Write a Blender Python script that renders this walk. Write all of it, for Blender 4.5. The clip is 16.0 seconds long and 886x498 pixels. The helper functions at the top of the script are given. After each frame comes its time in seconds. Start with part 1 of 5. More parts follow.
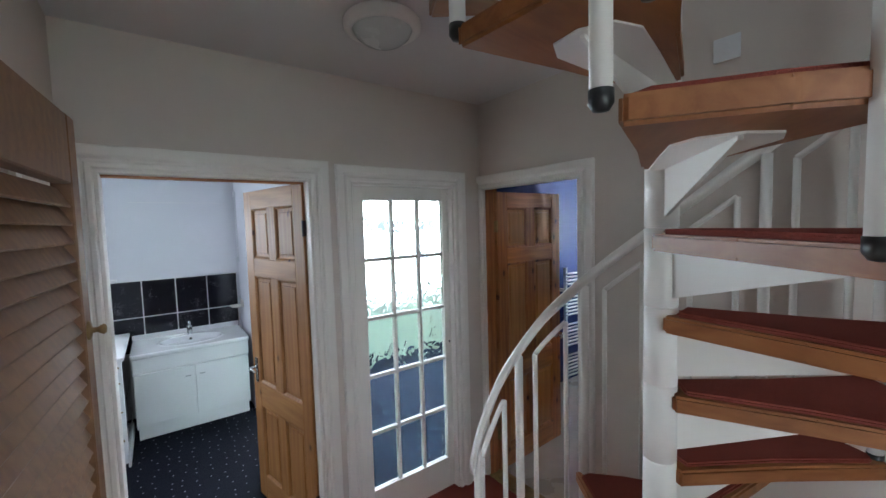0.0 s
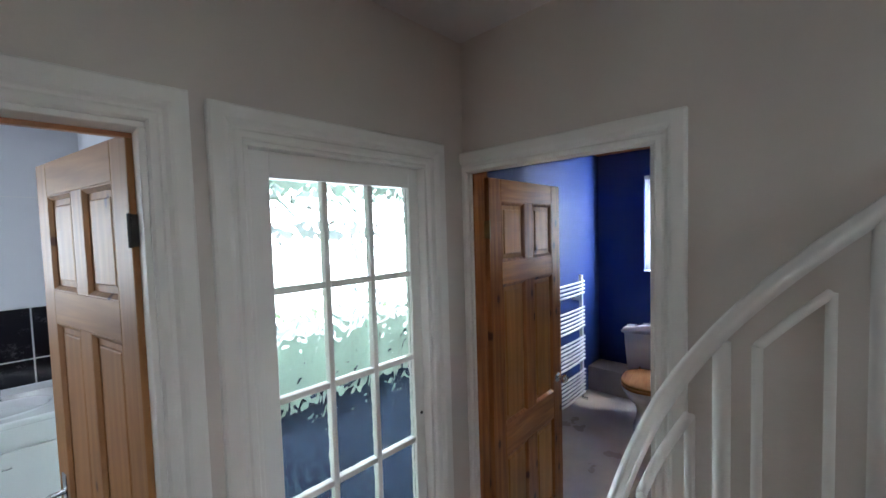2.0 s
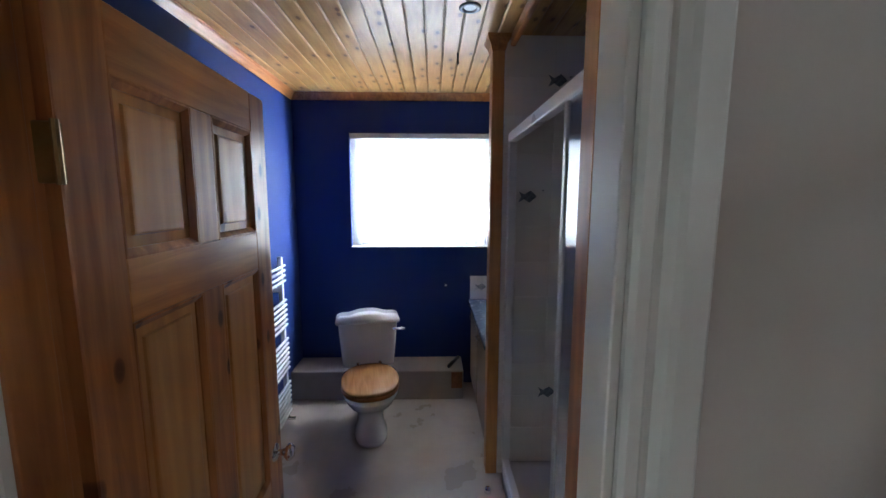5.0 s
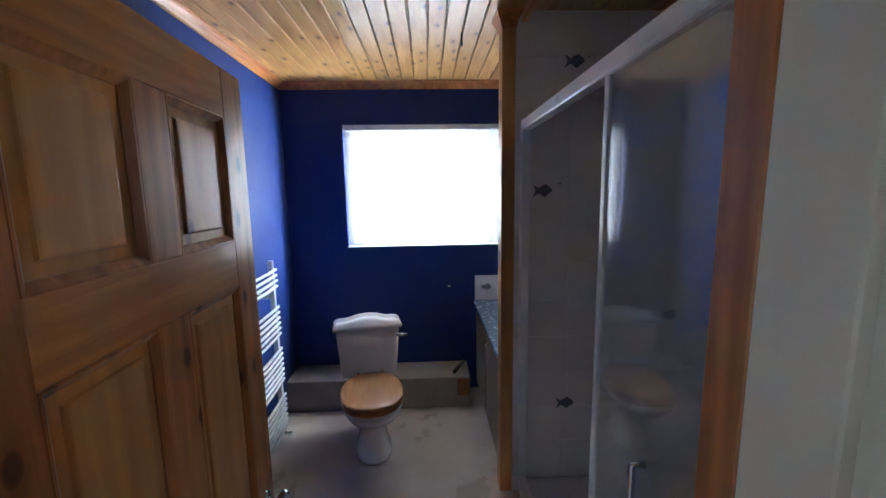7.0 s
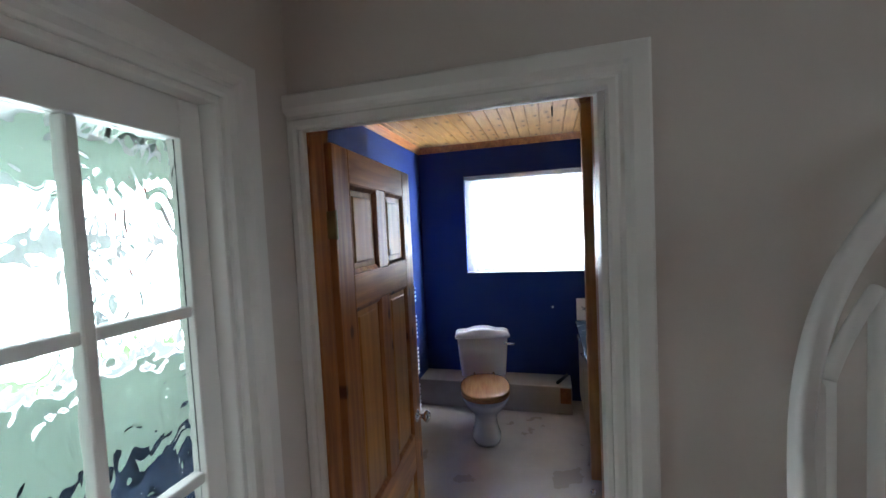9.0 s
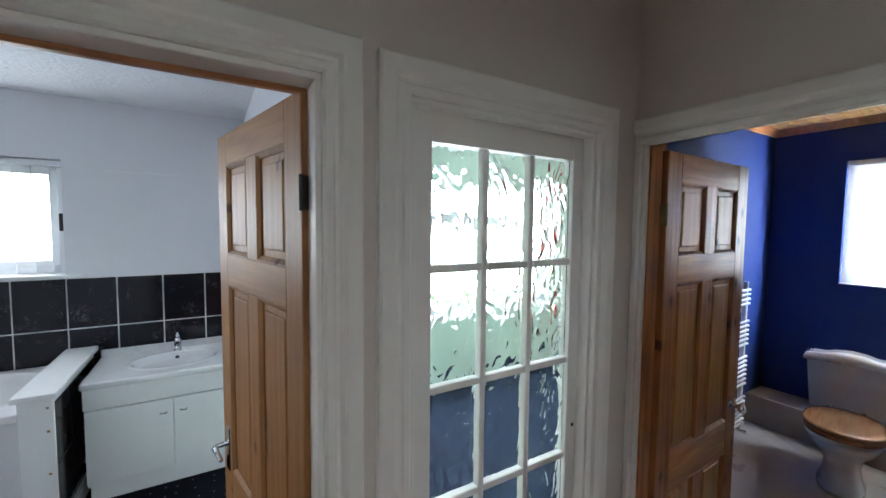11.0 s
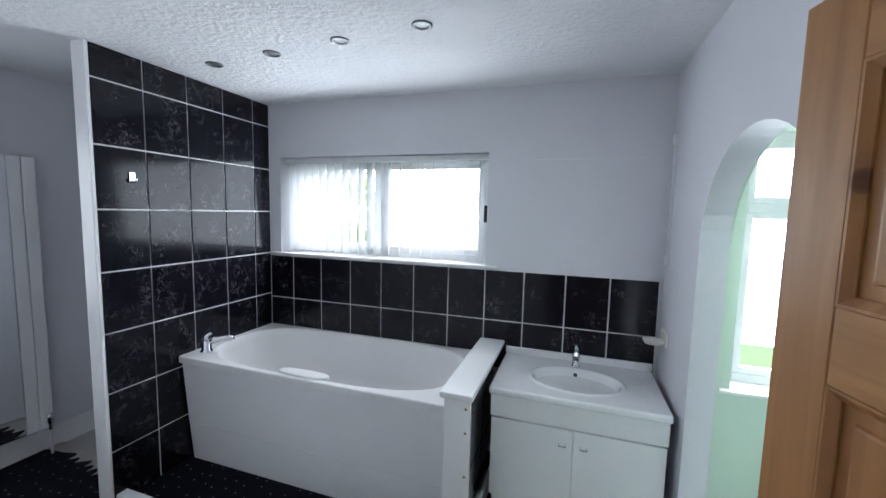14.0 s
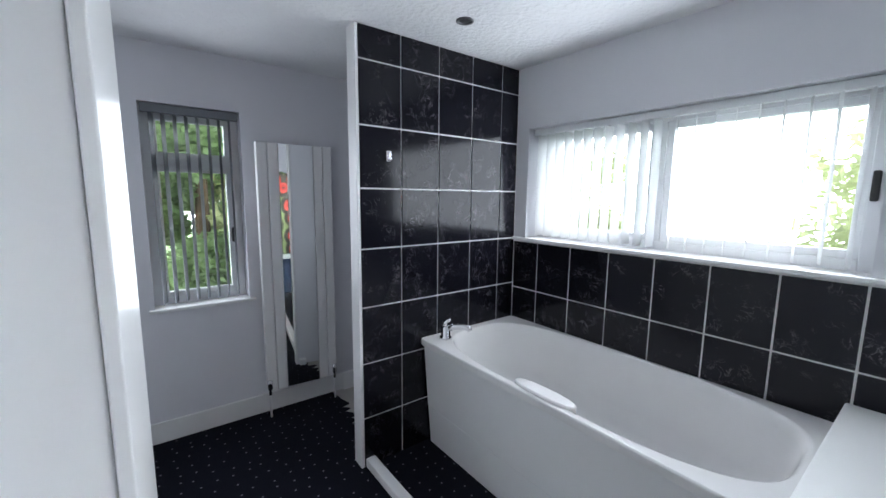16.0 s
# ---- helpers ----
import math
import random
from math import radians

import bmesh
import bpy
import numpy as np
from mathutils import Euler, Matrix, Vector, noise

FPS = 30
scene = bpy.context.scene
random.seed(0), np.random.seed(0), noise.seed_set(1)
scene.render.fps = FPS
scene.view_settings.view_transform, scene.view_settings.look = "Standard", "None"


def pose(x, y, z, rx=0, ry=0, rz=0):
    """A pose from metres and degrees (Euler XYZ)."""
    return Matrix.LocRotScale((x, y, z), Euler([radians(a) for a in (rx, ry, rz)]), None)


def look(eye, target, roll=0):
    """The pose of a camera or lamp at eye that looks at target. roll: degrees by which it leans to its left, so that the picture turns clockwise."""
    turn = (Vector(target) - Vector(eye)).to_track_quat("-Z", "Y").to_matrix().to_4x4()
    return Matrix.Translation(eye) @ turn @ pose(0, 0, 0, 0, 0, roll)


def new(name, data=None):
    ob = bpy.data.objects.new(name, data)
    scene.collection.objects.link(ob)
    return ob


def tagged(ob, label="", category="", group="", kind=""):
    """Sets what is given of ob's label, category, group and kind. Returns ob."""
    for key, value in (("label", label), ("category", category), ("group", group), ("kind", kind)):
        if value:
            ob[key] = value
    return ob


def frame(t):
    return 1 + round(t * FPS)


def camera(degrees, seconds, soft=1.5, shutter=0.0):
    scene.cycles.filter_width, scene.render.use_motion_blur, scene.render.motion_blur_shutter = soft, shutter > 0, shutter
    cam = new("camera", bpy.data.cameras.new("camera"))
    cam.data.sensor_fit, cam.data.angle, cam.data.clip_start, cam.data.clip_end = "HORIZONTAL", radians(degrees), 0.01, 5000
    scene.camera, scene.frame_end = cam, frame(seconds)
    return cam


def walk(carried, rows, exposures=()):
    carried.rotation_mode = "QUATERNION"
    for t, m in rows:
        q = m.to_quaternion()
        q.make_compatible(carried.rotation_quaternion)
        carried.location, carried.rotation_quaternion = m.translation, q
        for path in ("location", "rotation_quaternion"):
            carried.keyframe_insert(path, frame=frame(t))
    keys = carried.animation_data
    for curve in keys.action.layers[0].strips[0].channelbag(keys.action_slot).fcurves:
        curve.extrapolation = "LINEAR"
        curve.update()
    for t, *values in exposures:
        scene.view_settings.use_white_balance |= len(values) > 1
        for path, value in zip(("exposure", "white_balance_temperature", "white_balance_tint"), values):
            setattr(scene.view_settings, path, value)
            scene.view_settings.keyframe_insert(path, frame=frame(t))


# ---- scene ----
cam = camera(97.2, 16.0)
PATH = [
    (0, (1.32, 0.952, 1.744), (2.5, 2.561, 1.612), -1.6),
    (0.5, (1.456, 1.14, 1.73), (2.626, 2.756, 1.6), -1.7),
    (1, (1.564, 1.356, 1.723), (2.811, 2.914, 1.593), -2.0),
    (1.5, (1.647, 1.581, 1.718), (2.985, 3.063, 1.597), -2.0),
    (2, (1.772, 1.789, 1.717), (3.206, 3.179, 1.619), -1.7),
    (2.5, (1.922, 1.971, 1.725), (3.462, 3.244, 1.621), -1.5),
    (3, (2.068, 2.115, 1.713), (3.776, 3.146, 1.569), -1.1),
    (3.5, (2.181, 2.263, 1.706), (4.049, 2.955, 1.528), -0.2),
    (4, (2.282, 2.35, 1.7), (4.242, 2.692, 1.493), 0.2),
    (4.5, (2.413, 2.36, 1.678), (4.397, 2.475, 1.449), 0.1),
    (5, (2.64, 2.368, 1.654), (4.623, 2.318, 1.399), 0.1),
    (5.2, (2.729, 2.358, 1.629), (4.71, 2.28, 1.369), 0.2),
    (7.3, (2.848, 2.43, 1.674), (4.826, 2.363, 1.387), -1.2),
    (7.5, (2.768, 2.417, 1.683), (4.751, 2.4, 1.428), -1.5),
    (8, (2.525, 2.389, 1.696), (4.513, 2.512, 1.516), -2.0),
    (8.2, (2.431, 2.38, 1.7), (4.418, 2.537, 1.538), -1.7),
    (10.3, (1.906, 2.093, 1.65), (3.379, 3.444, 1.567), -1.2),
    (10.5, (1.846, 2.092, 1.674), (3.226, 3.535, 1.562), 0.3),
    (11, (1.744, 2.047, 1.666), (2.77, 3.76, 1.545), 0.6),
    (11.5, (1.676, 2.083, 1.655), (2.366, 3.954, 1.504), 0.5),
    (12, (1.632, 2.235, 1.646), (1.993, 4.196, 1.491), 0.4),
    (12.5, (1.662, 2.438, 1.654), (1.68, 4.432, 1.503), 0.9),
    (13, (1.646, 2.593, 1.644), (1.355, 4.567, 1.507), 0.9),
    (13.5, (1.588, 2.767, 1.653), (1.124, 4.707, 1.5), 1.0),
    (14, (1.472, 2.955, 1.667), (0.846, 4.845, 1.479), 1.3),
    (14.5, (1.391, 3.129, 1.655), (0.507, 4.912, 1.45), 1.8),
    (15, (1.31, 3.251, 1.642), (0.113, 4.837, 1.416), 2.4),
    (15.5, (1.227, 3.324, 1.621), (-0.183, 4.72, 1.371), 1.8),
    (16, (1.096, 3.39, 1.603), (-0.483, 4.588, 1.335), 0.6),
]
LIGHT_T = [(0.0, 0.30, 5800, 8), (2.0, 0.22, 5850, 8), (3.0, 0.10, 5850, 8), (5.0, 0.0, 5850, 8), (8.0, 0.0, 5850, 8), (10.5, 0.05, 6000, 8), (12.0, 0.0, 5950, 8), (13.5, -0.02, 5950, 9), (14.5, 0.0, 6130, 10), (16.0, 0.0, 6150, 10)]
walk(cam, [(t, look(eye, target, roll)) for t, eye, target, roll in PATH], LIGHT_T)

# ---- world and lights ----
world = bpy.data.worlds.new("overcast_sky")
scene.world = world
world.use_nodes = True
wn = world.node_tree
sky = wn.nodes.new("ShaderNodeTexSky")
sky.sky_type = "NISHITA"
sky.sun_disc = False
sky.sun_elevation, sky.sun_rotation = radians(51), radians(39)
wn.links.new(sky.outputs[0], wn.nodes["Background"].inputs[0])
wn.nodes["Background"].inputs[1].default_value = 0.15
sun = new("sun", bpy.data.lights.new("sun", "SUN"))
sun.data.energy, sun.data.angle, sun.data.color = 3.0, radians(20), (1.0, 0.97, 0.92)
sun.matrix_world = look((4, 5, 8), (0, 0, 0))


def window_light(name, centre, target, w, h, watts, colour=(0.9, 0.95, 1.0)):
    data = bpy.data.lights.new(name, "AREA")
    data.shape, data.size, data.size_y, data.energy, data.color = "RECTANGLE", w, h, watts, colour
    ob = new(name, data)
    ob.matrix_world = look(centre, target)
    return ob


window_light("bath_window_light", (0.08, 5.54, 1.69), (0.08, 3.0, 1.45), 1.62, 0.70, 21)
window_light("side_window_light", (-1.865, 3.66, 1.5), (0.5, 3.8, 1.3), 0.5, 1.2, 7)
window_light("shower_window_light", (6.22, 2.45, 1.75), (3.0, 2.5, 1.3), 1.2, 0.92, 640)
window_light("green_window_light", (3.9, 5.86, 1.45), (3.5, 3.0, 0.6), 3.0, 1.4, 125)
window_light("stairwell_light", (1.9, 0.6, 4.8), (2.0, 1.3, 2.0), 1.4, 1.4, 6.5, (0.9, 0.96, 1.0))
# Fill lamp for the hall, set in an added opening in its south wall.
window_light("hall_window_light", (1.47, -0.28, 1.6), (1.6, 2.9, 1.75), 0.5, 1.1, 2.7, (0.9, 0.96, 1.0))


# ---- materials ----
def nodes_of(name):
    m = bpy.data.materials.new(name)
    m.use_nodes = True
    return m, m.node_tree.nodes, m.node_tree.links, m.node_tree.nodes["Principled BSDF"]


def ramp(n, stops):
    r = n.new("ShaderNodeValToRGB")
    el = r.color_ramp.elements
    while len(el) < len(stops):
        el.new(0.5)
    for e, (p, c) in zip(el, stops):
        e.position, e.color = p, (*c, 1)
    return r


def coords(n, l, scale=(1, 1, 1), kind="Object"):
    tc, mp = n.new("ShaderNodeTexCoord"), n.new("ShaderNodeMapping")
    mp.inputs["Scale"].default_value = scale
    l.new(tc.outputs[kind], mp.inputs[0])
    return mp


def noise_tex(n, l, src, scale, detail=4, rough=0.55, dist=0.0):
    t = n.new("ShaderNodeTexNoise")
    t.inputs["Scale"].default_value, t.inputs["Detail"].default_value = scale, detail
    t.inputs["Roughness"].default_value, t.inputs["Distortion"].default_value = rough, dist
    l.new(src.outputs[0], t.inputs["Vector"])
    return t


def bump_to(n, l, p, height, strength, distance):
    b = n.new("ShaderNodeBump")
    b.inputs["Strength"].default_value, b.inputs["Distance"].default_value = strength, distance
    l.new(height, b.inputs["Height"])
    l.new(b.outputs[0], p.inputs["Normal"])
    return b


def plain(name, a, b=None, big=1.5, fine=60, rough=0.5, bump=0.15, depth=0.002, metal=0.0, coat=0.0, rough_var=0.1, spec=0.5):
    """Paint, plastic or ceramic: two tones drifting at a large scale, fine relief at a small one."""
    m, n, l, p = nodes_of(name)
    b = b or tuple(0.9 * v for v in a)
    src = coords(n, l)
    t1, t2 = noise_tex(n, l, src, big, 5), noise_tex(n, l, src, fine, 3)
    r = ramp(n, [(0.35, b), (0.65, a)])
    l.new(t1.outputs[0], r.inputs[0])
    l.new(r.outputs[0], p.inputs["Base Color"])
    mr = n.new("ShaderNodeMapRange")
    mr.inputs["To Min"].default_value, mr.inputs["To Max"].default_value = max(0.02, rough - rough_var), rough + rough_var
    l.new(t1.outputs[0], mr.inputs[0])
    l.new(mr.outputs[0], p.inputs["Roughness"])
    p.inputs["Metallic"].default_value, p.inputs["Coat Weight"].default_value = metal, coat
    p.inputs["Specular IOR Level"].default_value = spec
    if bump:
        bump_to(n, l, p, t2.outputs[0], bump, depth)
    return m


def wood(name, light, dark, scale, rough=0.38, knots=True, coat=0.15, knot_scale=(7, 0, 5), vary=0.0, knot_share=0.45):
    """Pine: streaks stretched along the grain (small scale number along it) and scattered knots."""
    m, n, l, p = nodes_of(name)
    src = coords(n, l, scale)
    tc = src.inputs[0].links[0].from_node
    if vary:
        add = n.new("ShaderNodeVectorMath")
        mul = n.new("ShaderNodeMath")
        mul.operation = "MULTIPLY"
        mul.inputs[1].default_value = 37.0
        geo = n.new("ShaderNodeNewGeometry")
        l.new(geo.outputs["Random Per Island"], mul.inputs[0])
        add.operation = "ADD"
        l.new(src.outputs[0], add.inputs[0])
        l.new(mul.outputs[0], add.inputs[1])
        src = add
    t1 = noise_tex(n, l, src, 4.0, 5, 0.55, 0.8)
    w = n.new("ShaderNodeTexWave")
    w.inputs["Scale"].default_value, w.inputs["Distortion"].default_value, w.inputs["Detail"].default_value = 0.9, 12.0, 2.0
    w.inputs["Detail Scale"].default_value = 0.7
    l.new(src.outputs[0], w.inputs["Vector"])
    mix = n.new("ShaderNodeMix")
    mix.inputs[0].default_value = 0.14
    l.new(t1.outputs[0], mix.inputs[2])
    l.new(w.outputs[1], mix.inputs[3])
    r = ramp(n, [(0.25, dark), (0.5, tuple((a + b) / 2 for a, b in zip(light, dark))), (0.75, light)])
    l.new(mix.outputs[0], r.inputs[0])
    out = r.outputs[0]
    if knots:
        mp2 = n.new("ShaderNodeMapping")
        mp2.inputs["Scale"].default_value = knot_scale
        l.new(tc.outputs["Object"], mp2.inputs[0])
        cut, flat = n.new("ShaderNodeSeparateXYZ"), n.new("ShaderNodeCombineXYZ")
        l.new(mp2.outputs[0], cut.inputs[0])
        for i, axis in enumerate([a for a in (0, 1, 2) if knot_scale[a]]):
            l.new(cut.outputs[axis], flat.inputs[i])
        v = n.new("ShaderNodeTexVoronoi")
        v.voronoi_dimensions = "2D"
        v.inputs["Scale"].default_value = 1.0
        l.new(flat.outputs[0], v.inputs["Vector"])
        kr = ramp(n, [(0.06, (1, 1, 1)), (0.10, (0.75, 0.75, 0.75)), (0.125, (0.28, 0.28, 0.28)), (0.30, (0, 0, 0))])
        l.new(v.outputs["Distance"], kr.inputs[0])
        chosen = n.new("ShaderNodeMath")
        chosen.operation = "GREATER_THAN"
        chosen.inputs[1].default_value = 1.0 - knot_share
        l.new(v.outputs["Color"], chosen.inputs[0])
        amount = n.new("ShaderNodeMath")
        amount.operation = "MULTIPLY"
        l.new(kr.outputs[0], amount.inputs[0])
        l.new(chosen.outputs[0], amount.inputs[1])
        km = n.new("ShaderNodeMix")
        km.data_type = "RGBA"
        km.inputs[7].default_value = (0.38 * dark[0], 0.30 * dark[1], 0.24 * dark[2], 1)
        l.new(amount.outputs[0], km.inputs[0])
        l.new(out, km.inputs[6])
        out = km.outputs[2]
    l.new(out, p.inputs["Base Color"])
    p.inputs["Roughness"].default_value, p.inputs["Coat Weight"].default_value = rough, coat
    p.inputs["Coat Roughness"].default_value = 0.2
    bump_to(n, l, p, mix.outputs[0], 0.12, 0.002)
    return m


def carpet(name, base, dot=None, pitch=0.06):
    m, n, l, p = nodes_of(name)
    src = coords(n, l)
    t1, t2 = noise_tex(n, l, src, 2.0, 4), noise_tex(n, l, src, 450, 2)
    r = ramp(n, [(0.3, tuple(0.6 * v for v in base)), (0.7, tuple(1.25 * v for v in base))])
    mx = n.new("ShaderNodeMix")
    mx.inputs[0].default_value = 0.6
    l.new(t1.outputs[0], mx.inputs[2])
    l.new(t2.outputs[0], mx.inputs[3])
    l.new(mx.outputs[0], r.inputs[0])
    out = r.outputs[0]
    if dot:
        mp = coords(n, l, (1 / pitch, 1 / pitch, 0))
        v = n.new("ShaderNodeTexVoronoi")
        v.voronoi_dimensions = "2D"
        v.inputs["Scale"].default_value, v.inputs["Randomness"].default_value = 1.0, 0.5
        l.new(mp.outputs[0], v.inputs["Vector"])
        kr = ramp(n, [(0.045, (1, 1, 1)), (0.08, (0, 0, 0))])
        l.new(v.outputs["Distance"], kr.inputs[0])
        dm = n.new("ShaderNodeMix")
        dm.data_type = "RGBA"
        dm.inputs[7].default_value = (*dot, 1)
        l.new(kr.outputs[0], dm.inputs[0])
        l.new(out, dm.inputs[6])
        out = dm.outputs[2]
    l.new(out, p.inputs["Base Color"])
    p.inputs["Roughness"].default_value = 0.95
    p.inputs["Specular IOR Level"].default_value = 0.1
    bump_to(n, l, p, t2.outputs[0], 0.6, 0.004)
    return m


def glass_mat(name, rough=0.0, bump=0.0, scale=20.0, depth=0.01, tint=(0.95, 0.98, 0.97), clear=1.0):
    m, n, l, p = nodes_of(name)
    p.inputs["Transmission Weight"].default_value, p.inputs["Roughness"].default_value = clear, rough
    p.inputs["Base Color"].default_value, p.inputs["IOR"].default_value = (*tint, 1), 1.45
    if bump:
        src = coords(n, l, (1.0, 1.0, 0.6))
        v = n.new("ShaderNodeTexVoronoi")
        v.feature = "SMOOTH_F1"
        v.inputs["Scale"].default_value, v.inputs["Smoothness"].default_value = scale, 0.6
        t = noise_tex(n, l, src, 7.0, 2)
        wob = n.new("ShaderNodeMix")
        wob.data_type = "VECTOR"
        wob.inputs[0].default_value = 0.25
        l.new(src.outputs[0], wob.inputs[4])
        l.new(t.outputs[1], wob.inputs[5])
        l.new(wob.outputs[1], v.inputs["Vector"])
        bump_to(n, l, p, v.outputs[0], bump, depth)
    return m


def tile_mat(name):
    """Glossy black ceramic with faint white marble veins."""
    m, n, l, p = nodes_of(name)
    src = coords(n, l)
    info = n.new("ShaderNodeObjectInfo")
    mul, add = n.new("ShaderNodeMath"), n.new("ShaderNodeVectorMath")
    mul.operation, add.operation = "MULTIPLY", "ADD"
    mul.inputs[1].default_value = 50.0
    l.new(info.outputs["Random"], mul.inputs[0])
    l.new(src.outputs[0], add.inputs[0])
    l.new(mul.outputs[0], add.inputs[1])
    t = noise_tex(n, l, add, 17.0, 5, 0.66, 0.7)
    vein = ramp(n, [(0.482, (0, 0, 0)), (0.50, (1, 1, 1)), (0.518, (0, 0, 0))])
    l.new(t.outputs[0], vein.inputs[0])
    t2 = noise_tex(n, l, add, 9.0, 3)
    msk = ramp(n, [(0.50, (0, 0, 0)), (0.74, (0.9, 0.9, 0.9))])
    l.new(t2.outputs[0], msk.inputs[0])
    mm = n.new("ShaderNodeMath")
    mm.operation = "MULTIPLY"
    l.new(vein.outputs[0], mm.inputs[0])
    l.new(msk.outputs[0], mm.inputs[1])
    cm = n.new("ShaderNodeMix")
    cm.data_type = "RGBA"
    cm.inputs[6].default_value, cm.inputs[7].default_value = (0.006, 0.006, 0.010, 1), (0.24, 0.225, 0.24, 1)
    l.new(mm.outputs[0], cm.inputs[0])
    l.new(cm.outputs[2], p.inputs["Base Color"])
    p.inputs["Roughness"].default_value = 0.13
    p.inputs["Specular IOR Level"].default_value = 0.25
    t3 = noise_tex(n, l, add, 3.0, 2)
    bump_to(n, l, p, t3.outputs[0], 0.05, 0.004)
    return m


def blind_mat(name, colour, trans):
    m, n, l, p = nodes_of(name)
    src = coords(n, l)
    t = noise_tex(n, l, src, 300, 2)
    r = ramp(n, [(0.3, tuple(0.9 * c for c in colour)), (0.7, colour)])
    l.new(t.outputs[0], r.inputs[0])
    l.new(r.outputs[0], p.inputs["Base Color"])
    p.inputs["Roughness"].default_value = 0.8
    tr = n.new("ShaderNodeBsdfTranslucent")
    l.new(r.outputs[0], tr.inputs[0])
    ms = n.new("ShaderNodeMixShader")
    ms.inputs[0].default_value = trans
    l.new(p.outputs[0], ms.inputs[1])
    l.new(tr.outputs[0], ms.inputs[2])
    l.new(ms.outputs[0], n["Material Output"].inputs[0])
    return m


HALL_WALL = plain("hall_beige_emulsion", (0.68, 0.61, 0.55), (0.64, 0.572, 0.514), 1.2, 90, 0.75, 0.25, 0.003)
HALL_CEIL = plain("hall_ceiling_paint", (0.72, 0.69, 0.67), (0.67, 0.64, 0.62), 1.0, 110, 0.8, 0.3, 0.003)
BATH_WALL = plain("bath_pale_lilac_emulsion", (0.72, 0.72, 0.76), (0.68, 0.68, 0.72), 1.0, 120, 0.65, 0.2, 0.002)
BATH_CEIL = plain("textured_white_ceiling", (0.78, 0.78, 0.79), (0.73, 0.73, 0.75), 1.6, 36, 0.75, 1.0, 0.011)
BLUE = plain("royal_blue_emulsion", (0.010, 0.029, 0.142), (0.0085, 0.024, 0.123), 1.2, 110, 0.55, 0.25, 0.003, spec=0.25)
GREEN = plain("mint_green_emulsion", (0.60, 0.71, 0.62), (0.56, 0.67, 0.58), 1.2, 110, 0.7, 0.2, 0.002)
GLOSS = plain("white_gloss_paint", (0.84, 0.81, 0.76), (0.825, 0.795, 0.745), 1.1, 30, 0.3, 0.02, 0.001, rough_var=0.02)
BRIGHT = plain("bright_white_paint", (0.80, 0.80, 0.80), (0.77, 0.77, 0.77), 1.5, 60, 0.3, 0.06, 0.002, rough_var=0.04)
UPVC = plain("white_upvc", (0.80, 0.81, 0.83), (0.77, 0.78, 0.80), 2, 80, 0.3, 0.05, 0.001)
CERAMIC = plain("white_ceramic", (0.80, 0.80, 0.81), (0.77, 0.77, 0.79), 2, 20, 0.08, 0.0, coat=0.5, rough_var=0.02)
ACRYLIC = plain("white_bath_acrylic", (0.78, 0.77, 0.77), (0.74, 0.73, 0.73), 2, 30, 0.16, 0.03, 0.001, rough_var=0.04)
MELAMINE = plain("white_melamine", (0.80, 0.80, 0.81), (0.76, 0.76, 0.77), 1.5, 90, 0.32, 0.06, 0.001)
CHROME = plain("chrome", (0.75, 0.76, 0.78), (0.7, 0.7, 0.72), 4, 60, 0.08, 0.0, metal=1.0, rough_var=0.04)
DULL = plain("dull_chrome", (0.20, 0.20, 0.21), (0.14, 0.14, 0.15), 6, 60, 0.35, 0.0, metal=1.0)
BRASS = plain("worn_brass", (0.42, 0.30, 0.14), (0.25, 0.17, 0.08), 14, 90, 0.4, 0.2, 0.001, metal=1.0)
BLACK = plain("black_plastic", (0.012, 0.012, 0.013), (0.02, 0.02, 0.02), 9, 70, 0.35, 0.1, 0.001)
GROUT = plain("pale_grout", (0.82, 0.81, 0.80), (0.76, 0.75, 0.74), 5, 200, 0.85, 0.4, 0.002)
TILE = tile_mat("black_marbled_tile")
CREAM_TILE = plain("cream_ceramic_tile", (0.84, 0.82, 0.80), (0.81, 0.79, 0.77), 1.5, 50, 0.15, 0.05, 0.001)
FISH = plain("grey_blue_transfer", (0.22, 0.25, 0.30), (0.10, 0.12, 0.16), 60, 120, 0.2, 0.0)
VINYL = plain("worn_stone_vinyl", (0.53, 0.465, 0.41), (0.42, 0.36, 0.31), 2.6, 30, 0.3, 0.12, 0.002, spec=0.6)
PLY = plain("bare_plastered_boxing", (0.37, 0.31, 0.26), (0.29, 0.24, 0.20), 3.0, 80, 0.6, 0.3, 0.003)
BLUETOP = plain("blue_grey_worktop", (0.10, 0.15, 0.22), (0.07, 0.10, 0.16), 30, 150, 0.25, 0.1, 0.001)
BARE = plain("pale_bare_screed", (0.50, 0.48, 0.45), (0.40, 0.38, 0.36), 4, 60, 0.8, 0.4, 0.004)
NAVY = carpet("navy_flecked_carpet", (0.007, 0.008, 0.014), (0.17, 0.17, 0.20), 0.085)
BLUECARPET = carpet("blue_carpet", (0.020, 0.031, 0.062), (0.24, 0.27, 0.34), 0.075)
RED = carpet("terracotta_red_carpet", (0.25, 0.062, 0.045))
PINE_V = wood("honey_pine_upright", (0.40, 0.19, 0.058), (0.265, 0.108, 0.028), (9, 9, 0.7), 0.5, coat=0.0, knot_scale=(11, 0, 7), knot_share=0.25)
PINE_H = wood("honey_pine_level", (0.43, 0.215, 0.07), (0.285, 0.12, 0.034), (0.7, 9, 9), 0.5, knots=False, coat=0.0)
